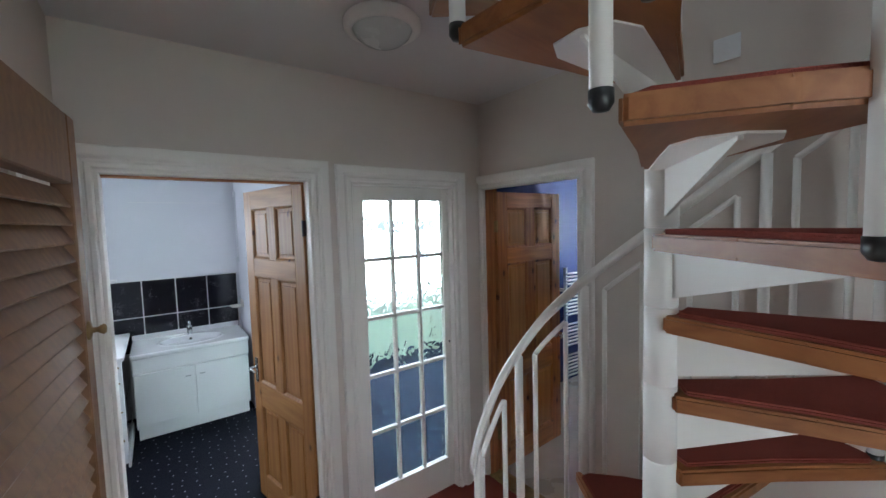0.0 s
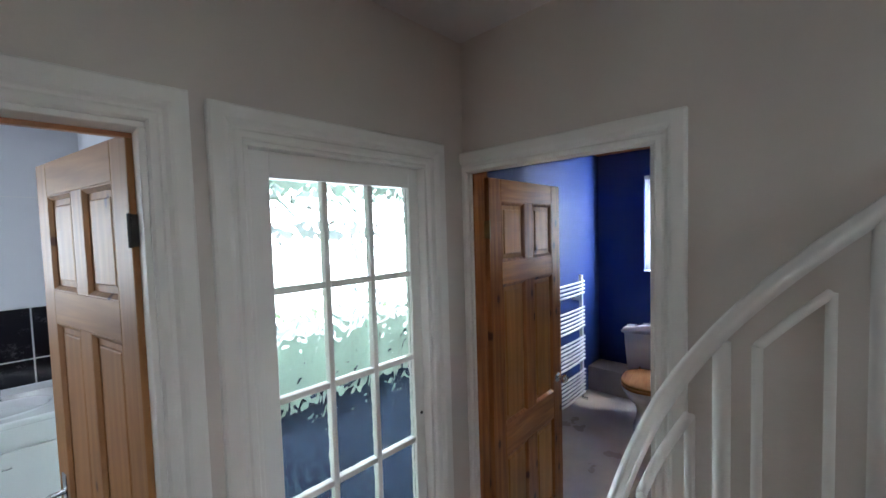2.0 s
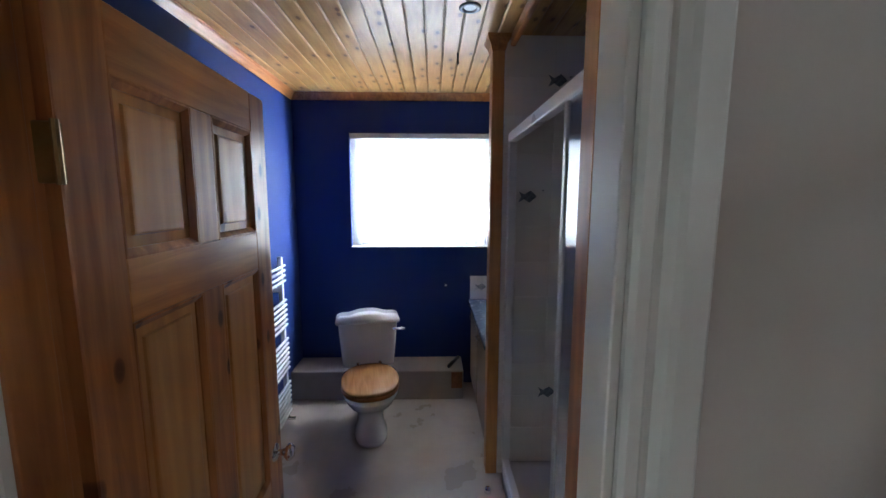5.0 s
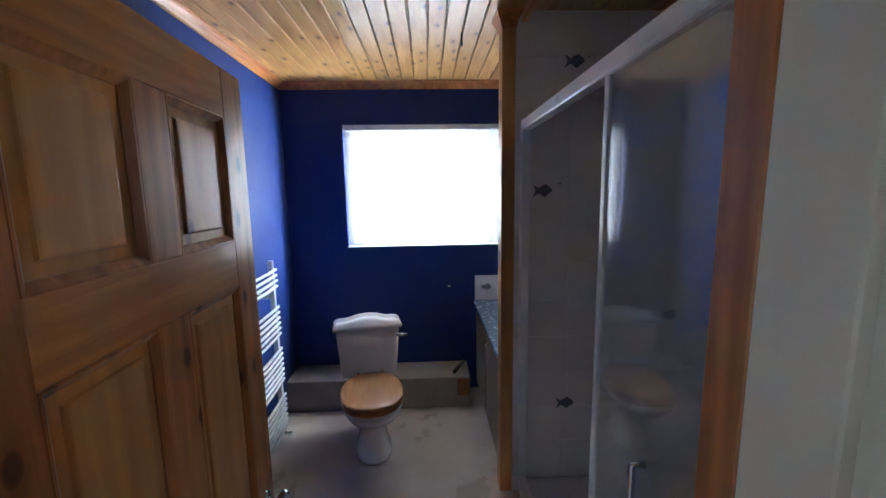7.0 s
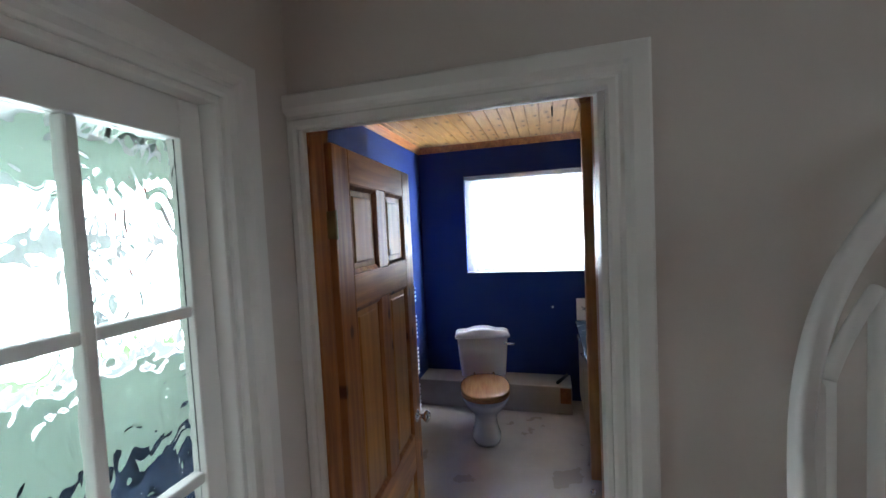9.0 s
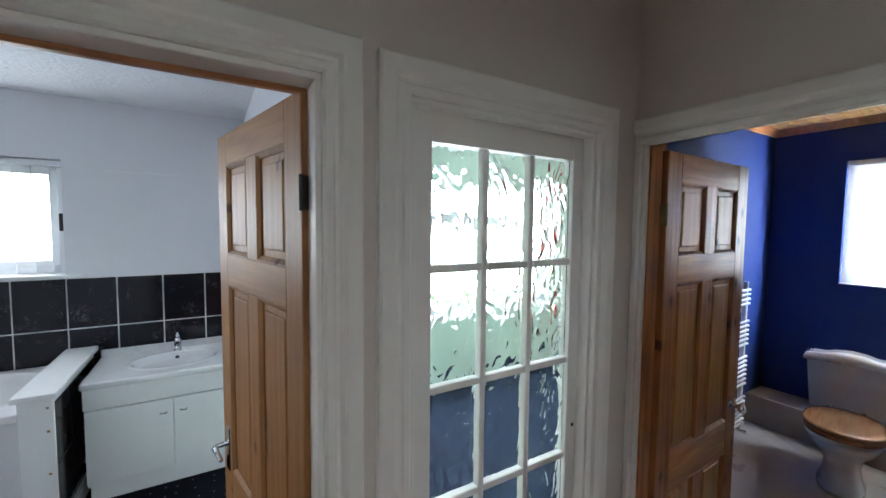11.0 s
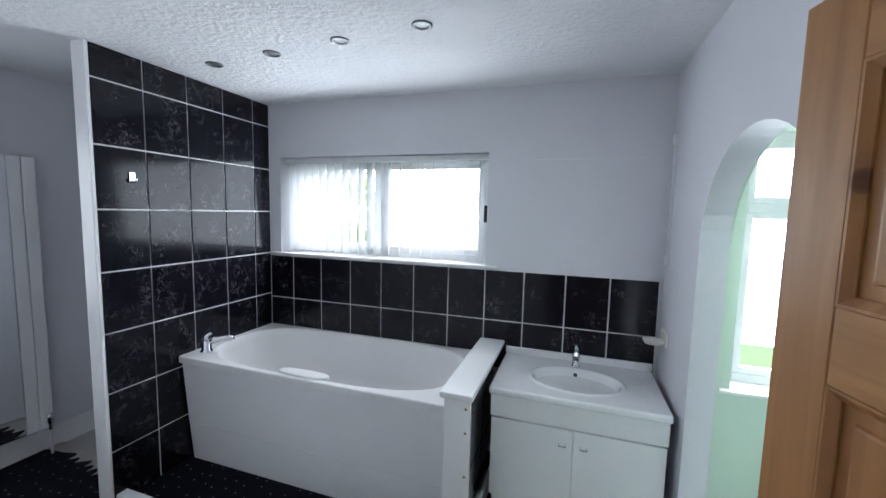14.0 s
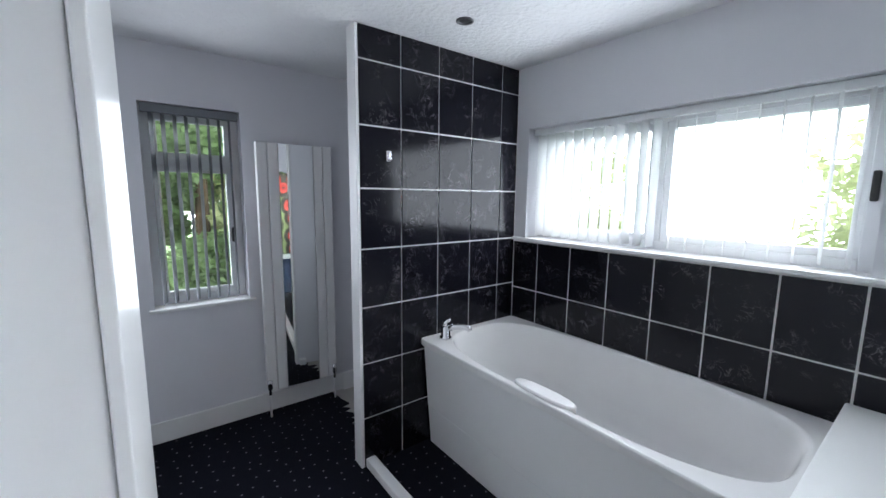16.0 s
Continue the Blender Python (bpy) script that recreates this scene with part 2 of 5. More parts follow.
PANEL_PINE = wood("honey_pine_panel", (0.395, 0.188, 0.058), (0.275, 0.112, 0.03), (7, 7, 0.5), 0.5, coat=0.0, knot_scale=(11, 0, 6), knot_share=0.25)
DARKPINE_V = wood("amber_pine_upright", (0.54, 0.212, 0.060), (0.24, 0.068, 0.018), (9, 9, 0.7), 0.32, coat=0.25, knot_scale=(10, 0, 5.5), knot_share=0.5)
DARKPINE_H = wood("amber_pine_level", (0.62, 0.26, 0.078), (0.27, 0.085, 0.024), (0.7, 9, 9), 0.32, knots=False, coat=0.25)
DARKPANEL = wood("amber_pine_panel", (0.64, 0.31, 0.105), (0.42, 0.165, 0.048), (6, 6, 0.5), 0.32, coat=0.25, knot_scale=(9, 0, 4.3), knot_share=0.3)
BOARDS = wood("varnished_pine_boards", (0.70, 0.42, 0.155), (0.46, 0.215, 0.065), (0.8, 8, 8), 0.3, coat=0.2, knot_scale=(5, 10.6, 0), vary=1, knot_share=0.45)
POSTWOOD = wood("orange_pine_post", (0.62, 0.31, 0.105), (0.42, 0.18, 0.055), (9, 9, 0.7), 0.4)
TREADWOOD = wood("orange_varnished_tread", (0.36, 0.14, 0.042), (0.21, 0.068, 0.018), (1.2, 7, 7), 0.5, knots=False, coat=0.0)
OAKSEAT = wood("oak_veneer_seat", (0.50, 0.26, 0.10), (0.33, 0.15, 0.05), (0.8, 10, 5), 0.25, knots=False, coat=0.4)
LOUVRE_WOOD = wood("louvre_pine", (0.25, 0.12, 0.048), (0.155, 0.07, 0.027), (9, 1.2, 9), 0.5, knots=False, coat=0.0)
CABWOOD = wood("grey_oak_foil", (0.24, 0.17, 0.11), (0.15, 0.10, 0.065), (9, 9, 0.8), 0.4, knots=False, coat=0.0)
CLEAR = glass_mat("clear_glass")
RIPPLE = glass_mat("rippled_glass", 0.02, 1.0, 30.0, 0.0052)
SHOWER_GLASS = glass_mat("hazy_shower_glass", 0.03, tint=(0.93, 0.96, 0.98), clear=0.86)
FROST = plain("opal_glass_bowl", (0.72, 0.74, 0.72), (0.68, 0.70, 0.68), 4, 30, 0.25, 0.05, 0.001)
MIRROR, mn_, ml_, mp_ = nodes_of("silvered_mirror")
mp_.inputs["Metallic"].default_value, mp_.inputs["Roughness"].default_value = 1.0, 0.02
mp_.inputs["Base Color"].default_value = (0.85, 0.87, 0.86, 1)
BLIND = blind_mat("white_blind_fabric", (0.88, 0.88, 0.89), 0.62)
BLIND_B = blind_mat("grey_white_blind_fabric", (0.86, 0.87, 0.88), 0.66)
HINGE = plain("dark_bronze_hinge", (0.03, 0.022, 0.018), (0.015, 0.012, 0.01), 30, 90, 0.45, 0.2, 0.001, metal=0.4)
# Side blind's fabric: its backlit darkness is put into the colour.
BLIND_D = blind_mat("backlit_blind_fabric", (0.20, 0.21, 0.23), 0.06)
LEAF = blind_mat("leaf_green", (0.23, 0.32, 0.15), 0.5)
# Leaf colour lightened to hold the bright haze over the farther trees.
LEAF_P = blind_mat("hazed_leaf_green", (0.42, 0.46, 0.24), 0.5)
BARK = plain("brown_bark", (0.12, 0.08, 0.05), (0.07, 0.05, 0.03), 6, 40, 0.9, 0.8, 0.02)
GRASS = plain("lawn_grass", (0.10, 0.19, 0.04), (0.07, 0.13, 0.03), 0.6, 40, 0.9, 0.6, 0.02)
SKYSHEET, sn_, sl_, sp_ = nodes_of("bright_overcast_sky")
sg_ = noise_tex(sn_, sl_, coords(sn_, sl_), 0.05, 3)
sr_ = ramp(sn_, [(0.3, (0.85, 0.90, 0.97)), (0.7, (1.0, 1.0, 1.0))])
sl_.new(sg_.outputs[0], sr_.inputs[0])
sl_.new(sr_.outputs[0], sp_.inputs["Emission Color"])
sp_.inputs["Emission Strength"].default_value = 11.0


def poppy_mat(name):
    """Dark printed paper with scattered red blooms, dark hearts and thin green stems."""
    m, n, l, p = nodes_of(name)
    src = coords(n, l, (0.0, 3.6, 3.0))
    cut, flat = n.new("ShaderNodeSeparateXYZ"), n.new("ShaderNodeCombineXYZ")
    l.new(src.outputs[0], cut.inputs[0])
    l.new(cut.outputs[1], flat.inputs[0])
    l.new(cut.outputs[2], flat.inputs[1])
    wob = noise_tex(n, l, flat, 5.0, 2)
    mix = n.new("ShaderNodeMix")
    mix.data_type = "VECTOR"
    mix.inputs[0].default_value = 0.16
    l.new(flat.outputs[0], mix.inputs[4])
    l.new(wob.outputs[1], mix.inputs[5])
    v = n.new("ShaderNodeTexVoronoi")
    v.voronoi_dimensions = "2D"
    v.inputs["Scale"].default_value, v.inputs["Randomness"].default_value = 1.0, 0.7
    l.new(mix.outputs[1], v.inputs["Vector"])
    bloom = ramp(n, [(0.05, (0.02, 0.01, 0.01)), (0.10, (0.40, 0.03, 0.02)), (0.30, (0.55, 0.07, 0.05)), (0.36, (0.03, 0.03, 0.022)), (0.55, (0.03, 0.03, 0.022)), (0.62, (0.20, 0.24, 0.10))])
    l.new(v.outputs["Distance"], bloom.inputs[0])
    l.new(bloom.outputs[0], p.inputs["Base Color"])
    p.inputs["Roughness"].default_value = 0.7
    bump_to(n, l, p, noise_tex(n, l, src, 200, 2).outputs[0], 0.1, 0.001)
    return m


POPPY_PAPER = poppy_mat("poppy_wallpaper")


# ---- mesh helpers ----
def part(name, bm, material, parent=None, label="", smooth=False):
    me = bpy.data.meshes.new(name)
    bm.normal_update()
    bm.to_mesh(me)
    bm.free()
    me.materials.append(material)
    if smooth:
        me.polygons.foreach_set("use_smooth", [True] * len(me.polygons))
    ob = new(name, me)
    ob.parent = parent
    if label:
        ob["label"] = label
    return ob


def thing(name, label, category, m=None, group=""):
    ob = new(name)
    if m is not None:
        ob.matrix_world = m
    return tagged(ob, label, category, group)


def struct(name, bm, material, label, category, parent=None, smooth=False):
    return tagged(part(name, bm, material, parent, smooth=smooth), label, category, kind="structure")


def box(x0, x1, y0, y1, z0, z1, bevel=0.0, seg=2, bm=None):
    b = bmesh.new()
    r = bmesh.ops.create_cube(b, size=1.0)
    for v in b.verts:
        v.co = Vector(((x0 + x1) / 2 + v.co.x * (x1 - x0), (y0 + y1) / 2 + v.co.y * (y1 - y0), (z0 + z1) / 2 + v.co.z * (z1 - z0)))
    if bevel:
        bmesh.ops.bevel(b, geom=b.edges[:], offset=bevel, segments=seg, affect="EDGES", profile=0.5)
    return merge(bm, b)


def merge(bm, b):
    if bm is None:
        return b
    me = bpy.data.meshes.new("tmp")
    b.to_mesh(me)
    b.free()
    bm.from_mesh(me)
    bpy.data.meshes.remove(me)
    return bm


def tube(points, radius, seg=10, bm=None, caps=True):
    """A round bar through the points."""
    b = bmesh.new()
    pts = [Vector(p) for p in points]
    rings = []
    side = None
    for i, p in enumerate(pts):
        d = (pts[min(i + 1, len(pts) - 1)] - pts[max(i - 1, 0)]).normalized()
        if side is None:
            side = d.orthogonal().normalized()
        side = (side - d * side.dot(d)).normalized()
        up = d.cross(side)
        r = radius[i] if isinstance(radius, (list, tuple)) else radius
        rings.append([b.verts.new(p + r * (math.cos(a) * side + math.sin(a) * up)) for a in [2 * math.pi * k / seg for k in range(seg)]])
    for a, c in zip(rings, rings[1:]):
        for k in range(seg):
            b.faces.new((a[k], a[(k + 1) % seg], c[(k + 1) % seg], c[k]))
    if caps:
        b.faces.new(rings[0][::-1])
        b.faces.new(rings[-1])
    bmesh.ops.recalc_face_normals(b, faces=b.faces[:])
    return merge(bm, b)


def lathe(profile, seg=28, bm=None, m=None):
    """Radius and height pairs spun round z."""
    b = bmesh.new()
    rings = []
    for r, z in profile:
        rings.append([b.verts.new((r * math.cos(a), r * math.sin(a), z)) for a in [2 * math.pi * k / seg for k in range(seg)]] if r > 1e-5 else [b.verts.new((0, 0, z))])
    for a, c in zip(rings, rings[1:]):
        for k in range(seg):
            q = [a[k % len(a)], a[(k + 1) % len(a)], c[(k + 1) % len(c)], c[k % len(c)]]
            q = list(dict.fromkeys(q))
            if len(q) > 2:
                b.faces.new(q)
    bmesh.ops.recalc_face_normals(b, faces=b.faces[:])
    if m is not None:
        b.transform(m)
    return merge(bm, b)


def prism(outline, lo, hi, axis="z", bm=None, bevel=0.0):
    """A flat outline made solid along an axis."""
    b = bmesh.new()
    put = {"z": lambda u, v, w: (u, v, w), "y": lambda u, v, w: (u, w, v), "x": lambda u, v, w: (w, u, v)}[axis]
    a = [b.verts.new(put(u, v, lo)) for u, v in outline]
    c = [b.verts.new(put(u, v, hi)) for u, v in outline]
    k = len(outline)
    b.faces.new(a), b.faces.new(c[::-1])
    for i in range(k):
        b.faces.new((a[i], c[i], c[(i + 1) % k], a[(i + 1) % k]))
    bmesh.ops.recalc_face_normals(b, faces=b.faces[:])
    if bevel:
        bmesh.ops.bevel(b, geom=[e for e in b.edges], offset=bevel, segments=2, affect="EDGES")
    return merge(bm, b)


def loft(rings, bm=None, close=True, cap_lo=True, cap_hi=True):
    """Skin over rings of points with equal counts."""
    b = bmesh.new()
    rr = [[b.verts.new(p) for p in ring] for ring in rings]
    k = len(rings[0])
    for a, c in zip(rr, rr[1:]):
        for i in range(k if close else k - 1):
            b.faces.new((a[i], a[(i + 1) % k], c[(i + 1) % k], c[i]))
    if cap_lo:
        b.faces.new(rr[0][::-1])
    if cap_hi:
        b.faces.new(rr[-1])
    bmesh.ops.recalc_face_normals(b, faces=b.faces[:])
    return merge(bm, b)


def oval(cx, cy, rx, ry, z, seg=32, power=2.0):
    out = []
    for k in range(seg):
        a = 2 * math.pi * k / seg
        c, s = math.cos(a), math.sin(a)
        out.append((cx + rx * math.copysign(abs(c) ** (2 / power), c), cy + ry * math.copysign(abs(s) ** (2 / power), s), z))
    return out


def wall(name, axis, lo, hi, u0, u1, z0, z1, holes, material, label):
    """A wall with thickness lo to hi along axis, and rectangular openings (u0, u1, z0, z1) through it."""
    us = sorted({u0, u1, *[h[0] for h in holes], *[h[1] for h in holes]})
    zs = sorted({z0, z1, *[h[2] for h in holes], *[h[3] for h in holes]})
    us, zs = [u for u in us if u0 <= u <= u1], [z for z in zs if z0 <= z <= z1]

    def solid(i, j):
        if not (0 <= i < len(us) - 1 and 0 <= j < len(zs) - 1):
            return False
        u, z = (us[i] + us[i + 1]) / 2, (zs[j] + zs[j + 1]) / 2
        return not any(h[0] < u < h[1] and h[2] < z < h[3] for h in holes)

    b = bmesh.new()
    put = (lambda u, w, z: (w, u, z)) if axis == "x" else (lambda u, w, z: (u, w, z))

    def quad(*c):
        b.faces.new([b.verts.new(put(*p)) for p in c])

    for i in range(len(us) - 1):
        for j in range(len(zs) - 1):
            if not solid(i, j):
                continue
            a, c, d, e = us[i], us[i + 1], zs[j], zs[j + 1]
            quad((a, lo, d), (c, lo, d), (c, lo, e), (a, lo, e))
            quad((a, hi, d), (c, hi, d), (c, hi, e), (a, hi, e))
            if not solid(i - 1, j):
                quad((a, lo, d), (a, hi, d), (a, hi, e), (a, lo, e))
            if not solid(i + 1, j):
                quad((c, lo, d), (c, hi, d), (c, hi, e), (c, lo, e))
            if not solid(i, j - 1):
                quad((a, lo, d), (c, lo, d), (c, hi, d), (a, hi, d))
            if not solid(i, j + 1):
                quad((a, lo, e), (c, lo, e), (c, hi, e), (a, hi, e))
    bmesh.ops.remove_doubles(b, verts=b.verts[:], dist=1e-4)
    bmesh.ops.recalc_face_normals(b, faces=b.faces[:])
    return struct(name, b, material, label, "wall")


ARCHITRAVE = [(0, 0), (0, 0.010), (0.006, 0.016), (0.020, 0.016), (0.026, 0.011), (0.034, 0.011), (0.042, 0.022), (0.050, 0.026), (0.080, 0.026), (0.086, 0.021), (0.086, 0)]


def sweep_frame(u0, u1, z1, profile, put, z0=0.0, bottom=False):
    """A moulding mitred round an opening: u outward from its edge, v proud of the wall."""
    b = bmesh.new()
    path = [lambda o: (u0 - o, z0), lambda o: (u0 - o, z1 + o), lambda o: (u1 + o, z1 + o), lambda o: (u1 + o, z0)]
    if bottom:
        path = [lambda o: (u0 - o, z0 - o), path[1], path[2], lambda o: (u1 + o, z0 - o)]
    rings = []
    for f in path:
        rings.append([b.verts.new(put(*f(o), v)) for o, v in profile])
    pairs = list(zip(rings, rings[1:])) + ([(rings[-1], rings[0])] if bottom else [])
    k = len(profile)
    for a, c in pairs:
        for i in range(k):
            b.faces.new((a[i], a[(i + 1) % k], c[(i + 1) % k], c[i]))
    if not bottom:
        b.faces.new(rings[0][::-1]), b.faces.new(rings[-1])
    bmesh.ops.recalc_face_normals(b, faces=b.faces[:])
    return b

# ---- structure ----
HC, BC, WC_C = 2.51, 2.48, 2.51
A0, A1 = 2.91, 3.03          # wall between hall and bathroom
B0, B1 = 3.07, 3.19          # wall between hall and shower room
BD = (1.145, 1.955, 1.985)    # bathroom doorway
GD = (2.165, 2.845, 1.975)   # glazed doorway
WD = (2.150, 2.885, 1.998)   # shower room doorway
YB = 5.545                   # bathroom back wall
XW = -1.87                   # bathroom side wall
XA = 2.00                    # wall with the archway

wall("wall_hall_north", "y", A0, A0 + 0.06, 0.93, B0, 0, HC, [(BD[0], BD[1], -1, BD[2]), (GD[0], GD[1], -1, GD[2])], HALL_WALL, "beige painted hall wall with two doorways")
wall("wall_bath_south", "y", A0 + 0.06, A1, XW - 0.12, XA + 0.12, 0, 2.6, [(BD[0], BD[1], -1, BD[2])], BATH_WALL, "pale painted bathroom wall with a doorway")
wall("wall_green_south", "y", A0 + 0.06, A1, XA + 0.12, B0, 0, 2.6, [(GD[0], GD[1], -1, GD[2])], GREEN, "mint green wall with a glazed door")
wall("wall_hall_east", "x", B0, B0 + 0.06, -0.3, A0 + 0.06, 0, 4.9, [(WD[0], WD[1], -1, WD[2])], HALL_WALL, "beige painted wall beside the spiral stair")
NZ = 2.10                    # head of the recess that the green room takes from the shower room, behind its open door
wall("wall_shower_west", "x", B0 + 0.06, B1, 0.9, 3.53, 0, 2.6, [(WD[0], WD[1], -1, WD[2]), (3.05, 3.54, -1, NZ)], BLUE, "royal blue shower room wall with a doorway")
wall("wall_green_inner", "x", B0, B0 + 0.06, A0 + 0.06, 3.65, 0, 2.6, [(3.17, 3.66, -1, NZ - 0.06)], GREEN, "mint green return wall")
wall("wall_shower_notch", "y", 3.05, 3.11, B0 + 0.06, 3.82, 0, NZ, [], BLUE, "royal blue wall behind the open door")
wall("wall_green_notch", "y", 3.11, 3.17, B0 + 0.06, 3.76, 0, NZ - 0.06, [], GREEN, "mint green return wall")
wall("wall_green_step", "x", 3.70, 3.76, 3.17, 3.65, 0, NZ - 0.06, [], GREEN, "mint green return wall")
wall("wall_shower_step", "x", 3.76, 3.82, 3.11, 3.59, 0, NZ, [], BLUE, "royal blue return wall behind the open door")
struct("ledge_shower", box(B0 + 0.06, 3.82, 3.05, 3.53, NZ, NZ + 0.03), BLUE, "royal blue ledge above the open door", "ledge")
struct("soffit_green", box(B0 + 0.06, 3.76, 3.11, 3.65, NZ - 0.06, NZ - 0.002), GREEN, "mint green soffit of the recess", "ceiling")
wall("wall_shower_north", "y", 3.53, 3.59, B0 + 0.06, 6.12, 0, 2.6, [(B0, 3.82, -1, NZ)], BLUE, "royal blue shower room side wall")
wall("wall_green_southeast", "y", 3.59, 3.65, B0 + 0.06, 5.8, 0, 2.6, [(B0, 3.76, -1, NZ - 0.06)], GREEN, "mint green wall")
SWIN = (1.83, 3.07, 1.24, 2.20)
wall("wall_shower_east", "x", 6.00, 6.14, 0.9, 3.53, 0, 2.6, [SWIN], BLUE, "dark blue shower room wall with a window")
wall("wall_shower_south", "y", 0.78, 0.90, B0 + 0.06, 6.14, 0, 2.6, [], CREAM_TILE, "cream wall behind the shower")
BWIN = (-0.77, 0.92, 1.31, 2.07)
wall("wall_bath_north", "y", YB, YB + 0.26, XW - 0.12, XA + 0.06, 0, 2.6, [BWIN], BATH_WALL, "pale painted bathroom wall with a wide window")
GWIN = (2.36, 5.45, 0.70, 2.15)
wall("wall_green_north", "y", 5.50, 5.76, XA + 0.06, 5.8, 0, 2.6, [GWIN], GREEN, "mint green wall with a tall window")
LWIN = (3.39, 3.93, 0.875, 2.14)
wall("wall_bath_west", "x", XW - 0.24, XW, A1, YB, 0, 2.6, [LWIN], BATH_WALL, "pale painted wall with a narrow window")
wall("wall_green_east", "x", 5.7, 5.8, 3.65, 5.5, 0, 2.6, [], GREEN, "mint green end wall")
wall("wall_hall_west", "x", 0.93, 1.055, -0.3, A0, 0, 4.9, [(1.42, 2.28, -1, 2.01)], HALL_WALL, "beige hall wall with a cupboard opening")
# The opening in this wall is added for the hall's fill lamp.
wall("wall_hall_south", "y", -0.42, -0.3, 0.93, B0 + 0.06, 0, 4.9, [(1.17, 1.77, 1.0, 2.15)], HALL_WALL, "beige hall wall")
wall("wall_cupboard_back", "x", 0.40, 0.46, 1.2, 2.9, 0, 2.5, [], HALL_WALL, "plain back of the hall cupboard")
# Unseen ends, added to block outside light from behind the louvres.
wall("wall_cupboard_end", "y", 2.85, 2.91, 0.40, 0.93, 0, 2.5, [], HALL_WALL, "unseen plain end added to keep light out of the hall cupboard")
wall("wall_cupboard_end", "y", 1.14, 1.20, 0.40, 0.93, 0, 2.5, [], HALL_WALL, "unseen plain end added to keep light out of the hall cupboard")
wall("wall_stairwell_north", "y", 2.02, 2.14, 1.055, B0, HC + 0.14, 4.9, [], HALL_WALL, "beige upper stairwell wall")

# archway wall
arch = [(A1, 0), (4.00, 0), (4.00, 1.55)]
arch += [(4.465 - 0.465 * math.cos(math.pi * k / 20), 1.55 + 0.42 * math.sin(math.pi * k / 20)) for k in range(1, 20)]
arch += [(4.93, 1.55), (4.93, 0), (YB, 0), (YB, 2.6), (A1, 2.6)]
struct("wall_arch_bath_side", prism(arch, XA, XA + 0.11, "x"), BATH_WALL, "pale wall with a round-headed archway", "wall")
struct("wall_arch_green_side", prism(arch, XA + 0.11, XA + 0.12, "x"), GREEN, "mint green wall with a round-headed archway", "wall")

# tiled wing wall by the bath
struct("wall_wing", box(-0.955, -0.882, 4.315, YB, 0, 2.6), BATH_WALL, "narrow wing wall at the end of the bath", "wall")
struct("trim_wing_end", box(-0.965, -0.868, 4.297, 4.315, 0, BC, 0.004), BRIGHT, "white trim on the end of the tiled wing wall", "trim")

# floors
struct("floor_hall", box(0.4, B1, -0.42, A0 + 0.06, -0.12, 0), RED, "terracotta red carpet on the hall floor", "floor")
b = box(B1, 3.79, 0.78, 3.08, -0.12, 0)
box(3.79, 6.14, 0.78, 3.59, -0.12, 0, bm=b)
struct("floor_shower", b, VINYL, "worn brown-grey stone effect vinyl floor", "floor")
struct("floor_bath", box(XW - 0.24, XA + 0.06, A0 + 0.06, YB + 0.26, -0.13, -0.012), BARE, "pale bare floor under the carpet", "floor")
b = box(XA + 0.06, B0 + 0.06, A0 + 0.06, 3.14, -0.12, 0)
box(XA + 0.06, 3.73, 3.14, 3.65, -0.12, 0, bm=b)
box(XA + 0.06, 5.8, 3.65, 5.76, -0.12, 0, bm=b)
struct("floor_green", b, BLUECARPET, "dark blue flecked carpet", "floor")
rng = random.Random(4)
edge = [(-0.955, 4.40)]
x = -1.03
while x > -1.62:
    edge += [(x, 4.40 + 0.10 * (-0.98 - x) + rng.uniform(-0.02, 0.015)), (x - 0.012, 4.46 + 0.10 * (-0.98 - x) + rng.uniform(0, 0.03))]
    x -= rng.uniform(0.05, 0.12)
edge += [(-1.70, 4.52), (XW, 4.50)]
outline = [(XW, A1), (XA, A1), (XA, YB), (-0.88, YB), (-0.88, 4.33), (-0.955, 4.33)] + edge
struct("floor_carpet_bath", prism(outline, -0.012, 0.0), NAVY, "near-black navy carpet with pale flecks and a ragged cut edge", "floor")
struct("threshold_bath", box(BD[0], BD[1], A0 - 0.005, A1, 0.0, 0.008, 0.003), BRASS, "worn metal threshold strip", "trim")
struct("threshold_shower", box(B0, B1, WD[0], WD[1], 0.0, 0.008, 0.003), BRASS, "worn metal threshold strip", "trim")

# ceilings
b = prism([(0.4, -0.42), (B0, -0.42), (B0, 0.72), (1.72, 0.72), (1.72, 2.02), (B0, 2.02), (B0, A0 + 0.06), (0.4, A0 + 0.06)], HC, HC + 0.14)
struct("ceiling_hall", b, HALL_CEIL, "off-white hall ceiling open above the spiral stair", "ceiling")
struct("ceiling_stairwell", box(0.9, B1, -0.42, 2.2, 4.9, 5.0), HALL_CEIL, "off-white ceiling above the stairwell", "ceiling")
struct("ceiling_bath", box(XW - 0.24, XA + 0.06, A0 + 0.06, YB + 0.26, BC, BC + 0.12), BATH_CEIL, "white textured bathroom ceiling", "ceiling")
b = box(XA + 0.06, B0 + 0.06, A0 + 0.06, 3.65, BC, BC + 0.12)
box(XA + 0.06, 5.8, 3.65, 5.76, BC, BC + 0.12, bm=b)
struct("ceiling_green", b, BATH_CEIL, "white textured ceiling", "ceiling")
struct("roof_slab", box(-2.3, 6.4, 2.2, 6.0, 2.66, 2.76), BARE, "plain slab closing the house above", "roof")
b = bmesh.new()
y, k = 0.90, 0
